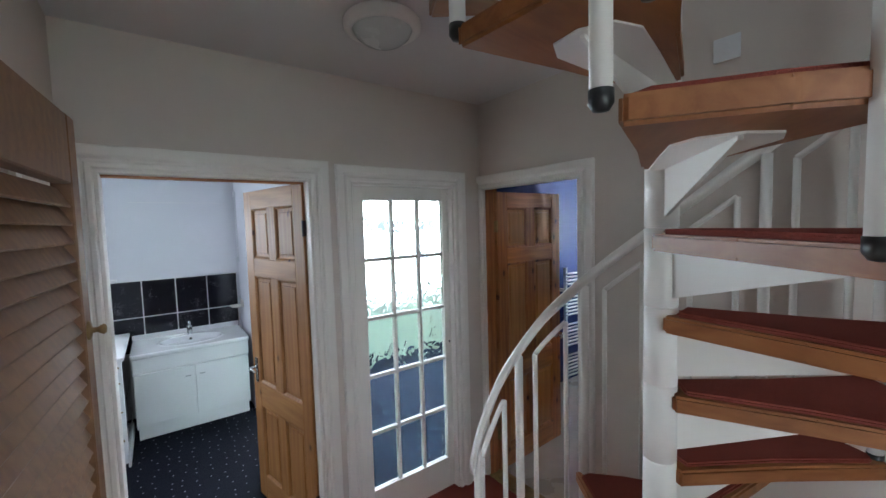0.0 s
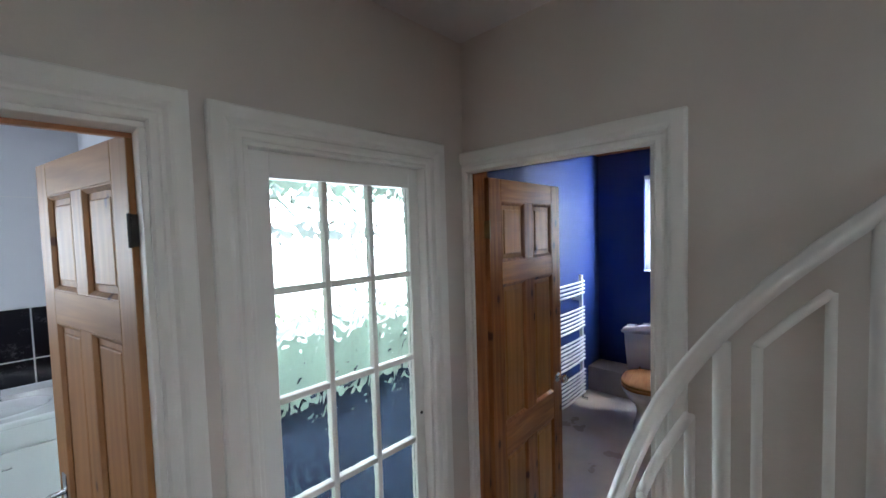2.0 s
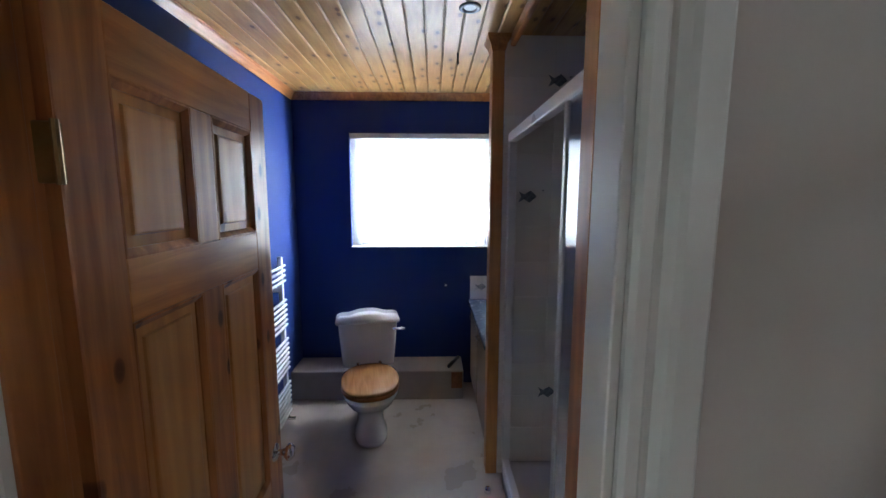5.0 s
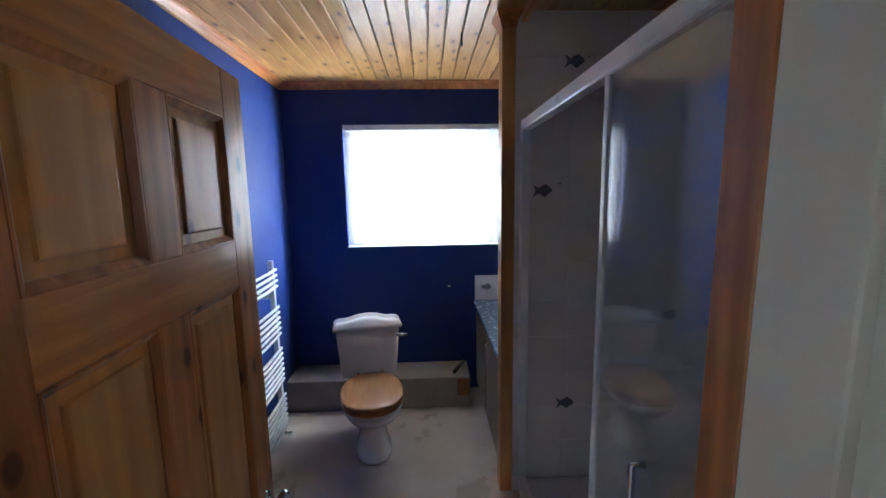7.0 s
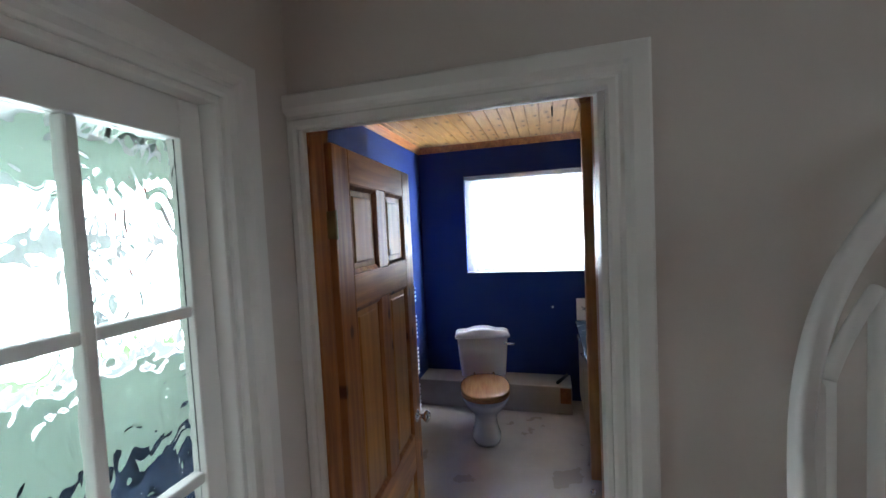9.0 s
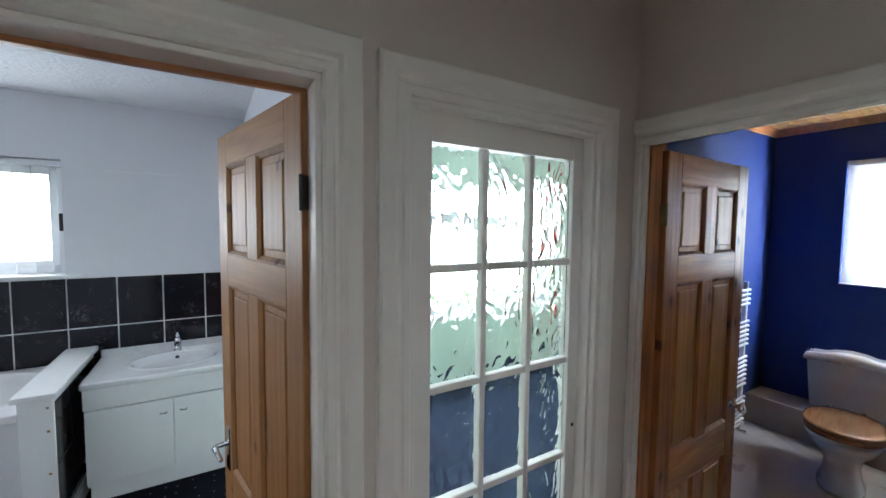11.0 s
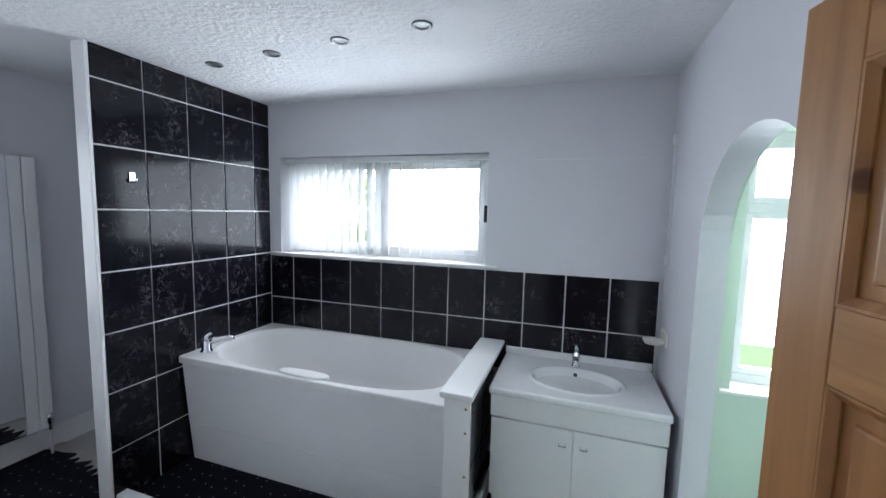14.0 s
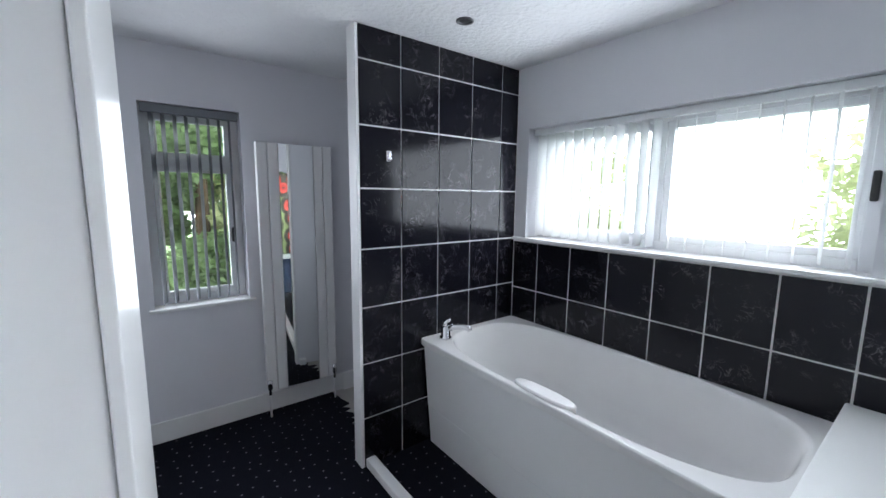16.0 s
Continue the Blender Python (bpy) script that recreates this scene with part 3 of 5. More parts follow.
while y < 3.53:
    y1 = min(y + 0.094, 3.53)
    bd = prism([(y + 0.004, WC_C + 0.004), (y + 0.010, WC_C), (y1 - 0.006, WC_C), (y1, WC_C + 0.004), (y1, WC_C + 0.016), (y + 0.004, WC_C + 0.016)], B1, 6.0, "x")
    merge(b, bd)
    y = y1
struct("ceiling_shower", b, BOARDS, "varnished knotty pine tongue-and-groove ceiling boards", "ceiling")
struct("ceiling_shower_back", box(B1, 6.14, 0.78, 3.59, WC_C + 0.0165, WC_C + 0.1), DARKPINE_H, "timber backing above the pine boards", "ceiling")
COVE = [(0, 0), (0, -0.055), (0.008, -0.05), (0.014, -0.04), (0.034, -0.014), (0.042, -0.008), (0.045, 0)]
b = prism([(3.53 - u, WC_C + v) for u, v in COVE], B1, 6.0, "x")
prism([(6.0 - u, WC_C + v) for u, v in COVE], 0.9, 3.53, "y", bm=b)
struct("trim_cornice_shower", b, DARKPINE_H, "dark pine cornice under the board ceiling", "trim")


# ---- doorways ----
def put_y(y0, sign):
    return lambda u, z, v: (u, y0 + sign * v, z)


def put_x(x0, sign):
    return lambda u, z, v: (x0 + sign * v, u, z)


def lining(name, axis, lo, hi, o, material, label):
    """Door lining boards inside an opening, and the planted stop."""
    t = 0.014
    b = bmesh.new()
    for u0, u1, z0, z1 in ((o[0], o[0] + t, 0, o[2] - t), (o[1] - t, o[1], 0, o[2] - t), (o[0], o[1], o[2] - t, o[2])):
        if axis == "y":
            box(u0, u1, lo, hi, z0, z1, 0.002, 1, b)
        else:
            box(lo, hi, u0, u1, z0, z1, 0.002, 1, b)
    return struct(name, b, material, label, "door frame")


struct("architrave_bath", sweep_frame(BD[0], BD[1], BD[2], ARCHITRAVE, put_y(A0, -1)), GLOSS, "cream-white moulded architrave round the bathroom doorway", "trim")
struct("architrave_glazed", sweep_frame(GD[0], GD[1], GD[2], ARCHITRAVE, put_y(A0, -1)), GLOSS, "cream-white moulded architrave round the glazed door", "trim")
struct("architrave_shower", sweep_frame(WD[0], WD[1], 1.957, ARCHITRAVE, put_x(B0, -1)), GLOSS, "cream-white moulded architrave round the shower room doorway", "trim")
struct("architrave_bath_inner", sweep_frame(BD[0], BD[1], BD[2], ARCHITRAVE, put_y(A1, 1)), GLOSS, "white moulded architrave on the bathroom side", "trim")
lining("door_frame_bath", "y", A0 - 0.002, A1 + 0.002, BD, GLOSS, "cream-white bathroom door lining")
struct("door_stop_bath", box(BD[0] + 0.014, BD[1] - 0.014, A1 - 0.05, A1 - 0.03, BD[2] - 0.026, BD[2] - 0.014, 0.002), DARKPINE_H, "bare pine stop bead at the door head", "trim")
lining("door_frame_glazed", "y", A0 - 0.002, A1 + 0.002, GD, GLOSS, "cream-white glazed door lining")
lining("door_frame_shower", "x", B0 - 0.002, B1 - 0.045, (WD[0], WD[1] - 0.0005, WD[2]), GLOSS, "cream-white shower room door lining")
struct("door_head_shower", box(B0 - 0.001, B0 + 0.016, WD[0] + 0.014, WD[1] - 0.0145, 1.953, WD[2] - 0.014, 0.002), GLOSS, "cream-white stop at the shower room door head", "door frame")
struct("door_jamb_shower", box(B0 + 0.012, B1 - 0.046, WD[1] - 0.022, WD[1] - 0.014, 0, WD[2] - 0.015, 0.002), DARKPINE_V, "bare amber pine hinge jamb", "door frame")
lining("door_frame_shower_inner", "x", B1 - 0.045, B1 + 0.002, WD, DARKPINE_V, "bare amber pine inner door lining")
PINE_ARCH = [(0, 0), (0, 0.014), (0.05, 0.018), (0.06, 0.012), (0.06, 0)]
struct("architrave_shower_inner", sweep_frame(WD[0] + 0.004, WD[1], WD[2], PINE_ARCH, put_x(B1, 1)), DARKPINE_V, "amber pine architrave inside the shower room", "trim")
struct("skirting_hall", box(B0 - 0.016, B0, -0.3, WD[0] - 0.09, 0, 0.13, 0.004), GLOSS, "cream-white hall skirting board", "baseboard")
struct("skirting_hall_corner", box(2.935, 3.055, A0 - 0.016, A0, 0, 0.13, 0.004), GLOSS, "short cream-white skirting board", "baseboard")


def panel_door(name, label, m, w, h, woods, hinge_side, handle):
    """A six-panel pine door in local x (from the hinge) and z; its thickness in y."""
    stile, rail, panel = woods
    th = 0.038
    d = thing(name, label, "door", m)
    rails = [(0.0, 0.15), (0.62, 0.77), (1.445, 1.55), (h - 0.105, h)]
    sw, mw = 0.098, 0.085
    mid0, mid1 = w / 2 - mw / 2, w / 2 + mw / 2
    for x0 in (0, w - sw):
        part("stile", box(x0, x0 + sw, -th / 2, th / 2, 0, h, 0.002, 1), stile, d)
    for z0, z1 in rails:
        part("rail", box(sw, w - sw, -th / 2, th / 2, z0, z1, 0.002, 1), rail, d)
    for (a0, a1), (c0, c1) in zip(rails, rails[1:]):
        part("mullion", box(mid0, mid1, -th / 2, th / 2, a1, c0, 0.002, 1), stile, d)
        for x0, x1 in ((sw, mid0), (mid1, w - sw)):
            b = bmesh.new()
            for s in (-1, 1):
                rings = []
                for ins, yy in ((0, 0.006), (0.016, 0.0055), (0.034, 0.006), (0.036, 0.0105), (0.040, 0.0115)):
                    rings.append([(x0 + ins, s * yy, a1 + ins), (x1 - ins, s * yy, a1 + ins), (x1 - ins, s * yy, c0 - ins), (x0 + ins, s * yy, c0 - ins)])
                loft(rings, b, cap_lo=False)
            part("panel", b, panel, d)
            b = bmesh.new()
            for s in (-1, 1):
                b2 = sweep_frame(x0, x1, c0, [(0, 0), (-0.004, 0.0), (-0.015, -0.009), (-0.015, -0.012), (0, -0.012)], lambda u, z, v: (u, s * (th / 2 + v), z), a1, True)
                merge(b, b2)
            part("bead", b, stile, d)
    for z0 in (0.22, h - 0.27):
        b = box(-0.008, 0.006, -th / 2 - 0.004, th / 2 + 0.004, z0, z0 + 0.078, 0.002, 1)
        tube([(-0.006, hinge_side * (th / 2 + 0.004), z0 - 0.002), (-0.006, hinge_side * (th / 2 + 0.004), z0 + 0.080)], 0.005, 8, b)
        part("hinge", b, BRASS if handle == "knob" else HINGE, d, "tarnished hinge")
    if handle == "lever":
        for s in (-1, 1):
            b = box(w - 0.075, w - 0.035, s * th / 2 - 0.003, s * th / 2 + 0.003, 0.76, 0.92, 0.003, 2)
            p = part("handle_plate", b, CHROME, d, "chrome lever plate")
            b = tube([(w - 0.055, s * 0.02, 0.86), (w - 0.055, s * 0.06, 0.86), (w - 0.065, s * 0.066, 0.86), (w - 0.15, s * 0.066, 0.855)], [0.009, 0.009, 0.010, 0.007], 10)
            part("lever", b, CHROME, p, "chrome lever", True)
        part("latch_plate", box(w - 0.001, w + 0.002, -0.011, 0.011, 0.78, 0.94, 0.001, 1), CHROME, d, "chrome latch plate")
    else:
        for s in (-1, 1):
            prof = [(0.0, 0.062), (0.016, 0.060), (0.026, 0.05), (0.026, 0.042), (0.016, 0.032), (0.010, 0.026), (0.010, 0.006), (0.026, 0.005), (0.028, 0.0)]
            b = lathe(prof, 20, None, Matrix.Translation((w - 0.055, s * th / 2, 0.84)) @ Matrix.Rotation(radians(-90 * s), 4, "X"))
            part("door_knob", b, CHROME, d, "satin metal door knob", True)
    return d


def hinge_pose(x, y, tx, ty):
    return pose(x, y, 0.008, 0, 0, math.degrees(math.atan2(ty - y, tx - x)))


panel_door("panel_door", "open honey pine six-panel door to the bathroom", hinge_pose(1.945, 2.985, 1.80, 3.66), 0.715, 1.96, (PINE_V, PINE_H, PANEL_PINE), 1, "lever")
panel_door("panel_door", "open amber pine six-panel door to the shower room", hinge_pose(3.165, 2.868, 3.84, 2.895), 0.70, 1.935, (DARKPINE_V, DARKPINE_H, DARKPANEL), -1, "knob")

# glazed door
gd = thing("glazed_door", "closed cream-white fifteen-pane door with rippled glass", "door", pose(0, 0, 0))
GX = [2.247, 2.247 + 0.178, 2.247 + 0.356, 2.247 + 0.534]
GZ = [0.21 + 0.3345 * k for k in range(6)]
X0, X1, Y0, Y1 = GD[0] + 0.016, GD[1] - 0.016, 2.945, 2.983
part("stile", box(X0, GX[0], Y0, Y1, 0.008, GD[2] - 0.016, 0.002, 1), GLOSS, gd)
part("stile", box(GX[3], X1, Y0, Y1, 0.008, GD[2] - 0.016, 0.002, 1), GLOSS, gd)
part("bottom_rail", box(GX[0], GX[3], Y0, Y1, 0.008, GZ[0], 0.002, 1), GLOSS, gd)
part("top_rail", box(GX[0], GX[3], Y0, Y1, GZ[5], GD[2] - 0.0142, 0.002, 1), GLOSS, gd)
for i in (1, 2):
    part("glazing_bar", box(GX[i] - 0.010, GX[i] + 0.010, Y0 + 0.003, Y1 - 0.003, GZ[0], GZ[5], 0.004, 2), GLOSS, gd)
for j in (1, 2, 3, 4):
    for i in range(3):
        part("glazing_bar", box(GX[i] + (0.010 if i else 0), GX[i + 1] - (0.010 if i < 2 else 0), Y0 + 0.004, Y1 - 0.004, GZ[j] - 0.011, GZ[j] + 0.011, 0.004, 2), GLOSS, gd)
for i in range(3):
    for j in range(5):
        pn = part("pane", box(GX[i], GX[i + 1], 2.961, 2.967, GZ[j], GZ[j + 1]), RIPPLE, gd)
        pn.visible_shadow = False
b = lathe([(0, 0.0015), (0.006, 0.0015), (0.007, 0)], 12, None, Matrix.Translation((2.812, Y0, 0.98)) @ Matrix.Rotation(radians(90), 4, "X"))
part("spindle_hole", b, BLACK, gd, "dark hole where a knob is missing")

# louvred cupboard door
ld = thing("louvre_door", "brown pine louvred cupboard door with a brass knob", "cupboard door", hinge_pose(1.09, 1.43, 1.16, 2.26))
LW, LH = 0.82, 2.01
for x0 in (0, LW - 0.06):
    part("stile", box(x0, x0 + 0.06, -0.019, 0.019, 0, LH, 0.003, 1), LOUVRE_WOOD, ld)
for z0, z1 in ((0, 0.12), (0.92, 1.0), (LH - 0.16, LH)):
    part("rail", box(0.06, LW - 0.06, -0.018, 0.018, z0, z1, 0.003, 1), LOUVRE_WOOD, ld)
slat = box(0.058, LW - 0.058, -0.0255, 0.0255, -0.003, 0.003, 0.002, 1)
slat.transform(Matrix.Rotation(radians(62), 4, "X"))
me = None
for z0, z1 in ((0.12, 0.92), (1.0, LH - 0.16)):
    z = z0 + 0.02
    while z < z1 - 0.01:
        if me is None:
            s = part("slat", slat, LOUVRE_WOOD, ld)
            me = s.data
        else:
            s = new("slat", me)
            s.parent = ld
        s.location = (0, 0, z)
        z += 0.042
b = lathe([(0, 0.034), (0.010, 0.033), (0.013, 0.028), (0.010, 0.022), (0.006, 0.016), (0.007, 0.007), (0.022, 0.004), (0.024, 0)], 18, None, Matrix.Translation((LW - 0.03, -0.019, 1.50)) @ Matrix.Rotation(radians(90), 4, "X"))
part("knob", b, BRASS, ld, "dull brass knob", True)
struct("cupboard_frame", sweep_frame(1.42, 2.28, 2.01, [(0, 0), (0, 0.012), (0.05, 0.012), (0.05, 0)], put_x(1.055, 1)), GLOSS, "cream-white frame of the hall cupboard", "trim")

# ---- spiral stair ----
PX, PY, PR, RISE = 2.434, 1.459, 0.605, 0.217
stair = thing("spiral_stair", "spiral stair with orange wooden treads, red carpet pads and white rails", "staircase", pose(PX, PY, 0))
part("pole", lathe([(0.0, 0), (0.06, 0), (0.06, 0.012), (0.038, 0.02), (0.038, 3.6), (0, 3.6)], 28), GLOSS, stair, "white painted steel pole", True)


def rail_z(a):
    pts = [(112, 0.86), (107, 0.95), (93, 1.13), (70, 1.36), (53, 1.505), (30, 1.70), (3, 1.93), (-15, 2.06), (-210, 3.39)]
    return float(np.interp(-a, [-p[0] for p in pts], [p[1] for p in pts]))


def at(a, r, z):
    return (r * math.cos(radians(a)), r * math.sin(radians(a)), z)


def strip(angles, r0, r1, lo, hi):
    rings = []
    for a in angles:
        rings.append([at(a, r0, lo(a)), at(a, r1, lo(a)), at(a, r1, hi(a)), at(a, r0, hi(a))])
    return rings


b = loft(strip([112 - 3 * k for k in range(106)], PR - 0.012, PR + 0.012, lambda a: rail_z(a) - 0.052, lambda a: rail_z(a)))
bmesh.ops.bevel(b, geom=[e for e in b.edges if e.calc_face_angle(0) > 0.9], offset=0.006, segments=2, affect="EDGES")
part("handrail", b, GLOSS, stair, "white painted curved flat handrail", True)


def tread(ang, z):
    """A wedge of wood with a carpet pad, white underside plate, pole sleeve, gusset and end bolt."""
    th, half, tipr = 0.045, 0.197, 0.590
    outline = [(0.02, -0.055), (0.30, -0.118), (tipr - 0.006, -half), (tipr, -half + 0.006), (tipr + 0.014, 0.0), (tipr, half - 0.006), (tipr - 0.006, half), (0.30, 0.118), (0.02, 0.055)]
    pad = [(0.05, -0.045), (0.30, -0.100), (tipr - 0.05, -half + 0.022), (tipr - 0.022, -half + 0.045), (tipr - 0.012, 0), (tipr - 0.022, half - 0.045), (tipr - 0.05, half - 0.022), (0.30, 0.100), (0.05, 0.045)]
    plate = [(0.03, -0.040), (0.26, -0.070), (0.40, -0.085), (0.46, -0.060), (0.48, 0.0), (0.46, 0.060), (0.40, 0.085), (0.26, 0.070), (0.03, 0.040)]
    t = part("tread", prism(outline, z - th, z, bevel=0.007), TREADWOOD, stair, "orange varnished wooden tread")
    part("carpet_pad", prism(pad, z, z + 0.013, bevel=0.005), RED, t, "red carpet pad")
    part("soffit", prism(plate, z - th - 0.004, z - th), GLOSS, t, "white painted plate underneath")
    part("sleeve", lathe([(0.038, z - RISE + 0.016), (0.0425, z - RISE + 0.018), (0.0425, z + 0.012), (0.038, z + 0.014)], 24), GLOSS, t, "white pole sleeve", True)
    part("bracket", prism([(0.04, z - th - 0.004), (0.46, z - th - 0.004), (0.46, z - th - 0.010), (0.05, z - 0.17), (0.04, z - 0.172)], -0.004, 0.004, "y"), GLOSS, t, "white gusset bracket")
    b = lathe([(0, -0.030), (0.012, -0.028), (0.018, -0.016), (0.018, 0.0), (0.022, 0.0), (0.022, 0.004), (0, 0.004)], 16, None, Matrix.Translation((tipr - 0.05, half - 0.055, z - th)))
    part("bolt_cap", b, BLACK, t, "black plastic bolt cap", True)
    t.matrix_basis = Matrix.Rotation(radians(ang), 4, "Z")


def upright(ang, z0, z1, r, name="baluster", cap=False):
    p = part(name, tube([at(ang, PR, z0), at(ang, PR, z1)], r, 12), GLOSS, stair, "", True)
    if cap:
        b = lathe([(0, -0.028), (r * 0.7, -0.026), (r * 1.08, -0.016), (r * 1.08, 0.004), (0, 0.004)], 16, None, Matrix.Translation(at(ang, PR, z0)))
        part("foot_cap", b, BLACK, p, "black plastic foot cap", True)


for k in range(0, 13):
    a, z = 98 - 30 * k, 1.70 + RISE * (k - 7)
    tread(a, z)
    if k <= 9:
        off = 15 if k < 7 else 21
        upright(a - off, z + 0.01, rail_z(a - off) - 0.05, 0.017, "post", True)
    if k <= 6:
        for da in (7, -7):
            upright(a + da, max(0.0, z - 0.02), rail_z(a + da) - 0.135, 0.0105)
        pts = [at(a + 7 - 1.4 * i, PR, rail_z(a + 7 - 1.4 * i) - 0.135) for i in range(11)]
        part("baluster_loop", tube(pts, 0.0105, 10), GLOSS, stair, "", True)
upright(108, 0.0, rail_z(108) - 0.03, 0.014, "newel_post")

# ---- hall fittings ----
lamp = thing("ceiling_light", "round opal glass ceiling light with a cream rim", "ceiling light", pose(2.055, 2.30, HC))
part("rim", lathe([(0.0, 0), (0.135, 0), (0.145, -0.012), (0.143, -0.035), (0.128, -0.045), (0.112, -0.040), (0.108, 0), (0, -0.001)], 48), GLOSS, lamp, "cream plastic rim", True)
part("shade", lathe([(0.112, -0.036), (0.10, -0.058), (0.075, -0.078), (0.04, -0.09), (0, -0.094)], 40), FROST, lamp, "opal glass bowl", True)
th = thing("wall_switch", "white plastic switch plate on the hall wall", "switch", pose(B0, 1.52, 2.36))
part("plate", box(-0.010, 0, -0.043, 0.043, -0.043, 0.043, 0.003), UPVC, th)
part("rocker", box(-0.014, -0.010, -0.012, 0.012, -0.02, 0.02, 0.002), UPVC, th)

# ---- windows ----
def slats(parent, along, start, stop, z0, z1, other, turn, material, axis, count):
    """Vertical blind slats hung from a headrail."""
    me = None
    for k in range(count):
        u = start + (stop - start) * (k + 0.5) / count
        if me is None:
            b = bmesh.new()
            n = 6
            rings = []
            for zz in (z0, z0 + 0.02, z1):
                rings.append([(-0.044 + 0.088 * i / n, 0.004 * math.sin(math.pi * i / n), zz) for i in range(n + 1)] + [(0.044 - 0.088 * i / n, 0.004 * math.sin(math.pi * i / n) + 0.0012, zz) for i in range(n + 1)])
            loft(rings, b)
            s = part("slat", b, material, parent)
            me = s.data
        else:
            s = new("slat", me)
            s.parent = parent
        base = 0 if axis == "x" else 90
        s.matrix_basis = pose(u, other, 0, 0, 0, turn + base) if axis == "x" else pose(other, u, 0, 0, 0, turn + base)


def frame_window(name, label, axis, at0, depth, u0, u1, z0, z1, bars_u=(), bars_z=(), w=0.055):
    """A plastic window unit: outer frame, mullions, transoms, sash frames and panes."""
    win = tagged(new(name), label, "window", kind="structure")

    def bx(a, c, d, e, bev=0.004, off=0.0, dp=depth):
        return box(a, c, at0 + off, at0 + off + dp, d, e, bev) if axis == "y" else box(at0 + off, at0 + off + dp, a, c, d, e, bev)

    for a, c, d, e in ((u0, u0 + w, z0, z1), (u1 - w, u1, z0, z1), (u0 + w, u1 - w, z0, z0 + w), (u0 + w, u1 - w, z1 - w, z1)):
        part("window_frame", bx(a, c, d, e), UPVC, win)
    us, zs = [u0 + w, *bars_u, u1 - w], [z0 + w, *bars_z, z1 - w]
    for u in bars_u:
        part("mullion", bx(u - w / 2, u + w / 2, z0 + w, z1 - w), UPVC, win)
    for z in bars_z:
        part("transom", bx(u0 + w, u1 - w, z - w / 2, z + w / 2, off=0.001, dp=depth - 0.002), UPVC, win)
    for i in range(len(us) - 1):
        for j in range(len(zs) - 1):
            a, c = us[i] + (w / 2 if i else 0), us[i + 1] - (w / 2 if i < len(us) - 2 else 0)
            d, e = zs[j] + (w / 2 if j else 0), zs[j + 1] - (w / 2 if j < len(zs) - 2 else 0)
            s = 0.035
            for aa, cc, dd, ee in ((a, a + s, d, e), (c - s, c, d, e), (a + s, c - s, d, d + s), (a + s, c - s, e - s, e)):
                part("sash", bx(aa, cc, dd, ee, 0.003, depth * 0.15 if axis == "y" else depth * 0.1, depth * 0.8), UPVC, win)
            g = part("pane", bx(a + s, c - s, d + s, e - s, 0, depth * 0.45, 0.006), CLEAR, win)
            g.visible_shadow = False
    return win


frame_window("window_1", "wide white plastic bathroom window", "y", YB + 0.13, 0.06, *BWIN, bars_u=(0.06,))
struct("sill_bath", box(BWIN[0] - 0.11, BWIN[1] + 0.09, YB - 0.030, YB + 0.13, 1.296, 1.316, 0.004), BRIGHT, "white window sill board", "sill")
b1 = thing("vertical_blind", "white vertical blind, half drawn, in the bathroom window", "blind", pose(0, 0, 0))
part("headrail", box(BWIN[0] + 0.01, BWIN[1] - 0.01, YB + 0.045, YB + 0.085, 2.025, 2.065, 0.004), UPVC, b1, "white headrail")
slats(b1, "x", BWIN[0] + 0.03, 0.10, 1.335, 2.025, YB + 0.07, 88, BLIND_B, "x", 12)
slats(b1, "x", 0.12, BWIN[1] - 0.03, 1.335, 2.025, YB + 0.07, 107, BLIND_B, "x", 9)

frame_window("window_2", "narrow white plastic window with a top light", "x", XW - 0.17, 0.06, *LWIN, bars_z=(1.80,), w=0.05)
struct("sill_side", box(XW - 0.13, XW + 0.03, LWIN[0] - 0.03, LWIN[1] + 0.04, 0.861, 0.881, 0.004), BRIGHT, "white window sill board", "sill")
# Slats and headrail get the darkened colour, so they stand as silhouettes.
b2 = thing("vertical_blind", "vertical blind with open slats, coloured dark grey as if backlit", "blind", pose(0, 0, 0))
part("headrail", box(XW - 0.06, XW - 0.015, LWIN[0] + 0.01, LWIN[1] - 0.01, 2.085, 2.135, 0.004), BLIND_D, b2, "headrail coloured dark grey as if backlit")
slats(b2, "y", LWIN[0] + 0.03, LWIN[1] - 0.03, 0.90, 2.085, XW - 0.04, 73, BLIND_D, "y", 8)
hd = part("window_handle", box(XW - 0.125, XW - 0.10, 3.86, 3.885, 1.27, 1.37, 0.006), BLACK, bpy.data.objects["window_2"], "black window handle")

frame_window("window_3", "white plastic shower room window", "x", 6.07, 0.05, *SWIN, w=0.05)
b3 = thing("vertical_blind", "closed white vertical blind glowing with daylight", "blind", pose(0, 0, 0))
part("headrail", box(6.005, 6.045, SWIN[0] + 0.005, SWIN[1] - 0.005, 2.155, 2.195, 0.004), UPVC, b3, "white headrail")
slats(b3, "y", SWIN[0] + 0.01, SWIN[1] - 0.01, 1.25, 2.155, 6.03, 12, BLIND, "y", 15)
struct("sill_shower", box(5.985, 6.07, SWIN[0] + 0.001, SWIN[1] - 0.001, 1.24, 1.246, 0.002), UPVC, "thin white window sill", "sill")

# Unseen window, added round the opening that holds the hall's fill lamp.
frame_window("added_hall_window", "unseen white plastic window added to light the hall", "y", -0.40, 0.06, 1.17, 1.77, 1.0, 2.15)
frame_window("window_4", "tall white plastic window with a top light", "y", 5.64, 0.06, *GWIN, bars_u=(2.90, 4.4), bars_z=(1.73,))
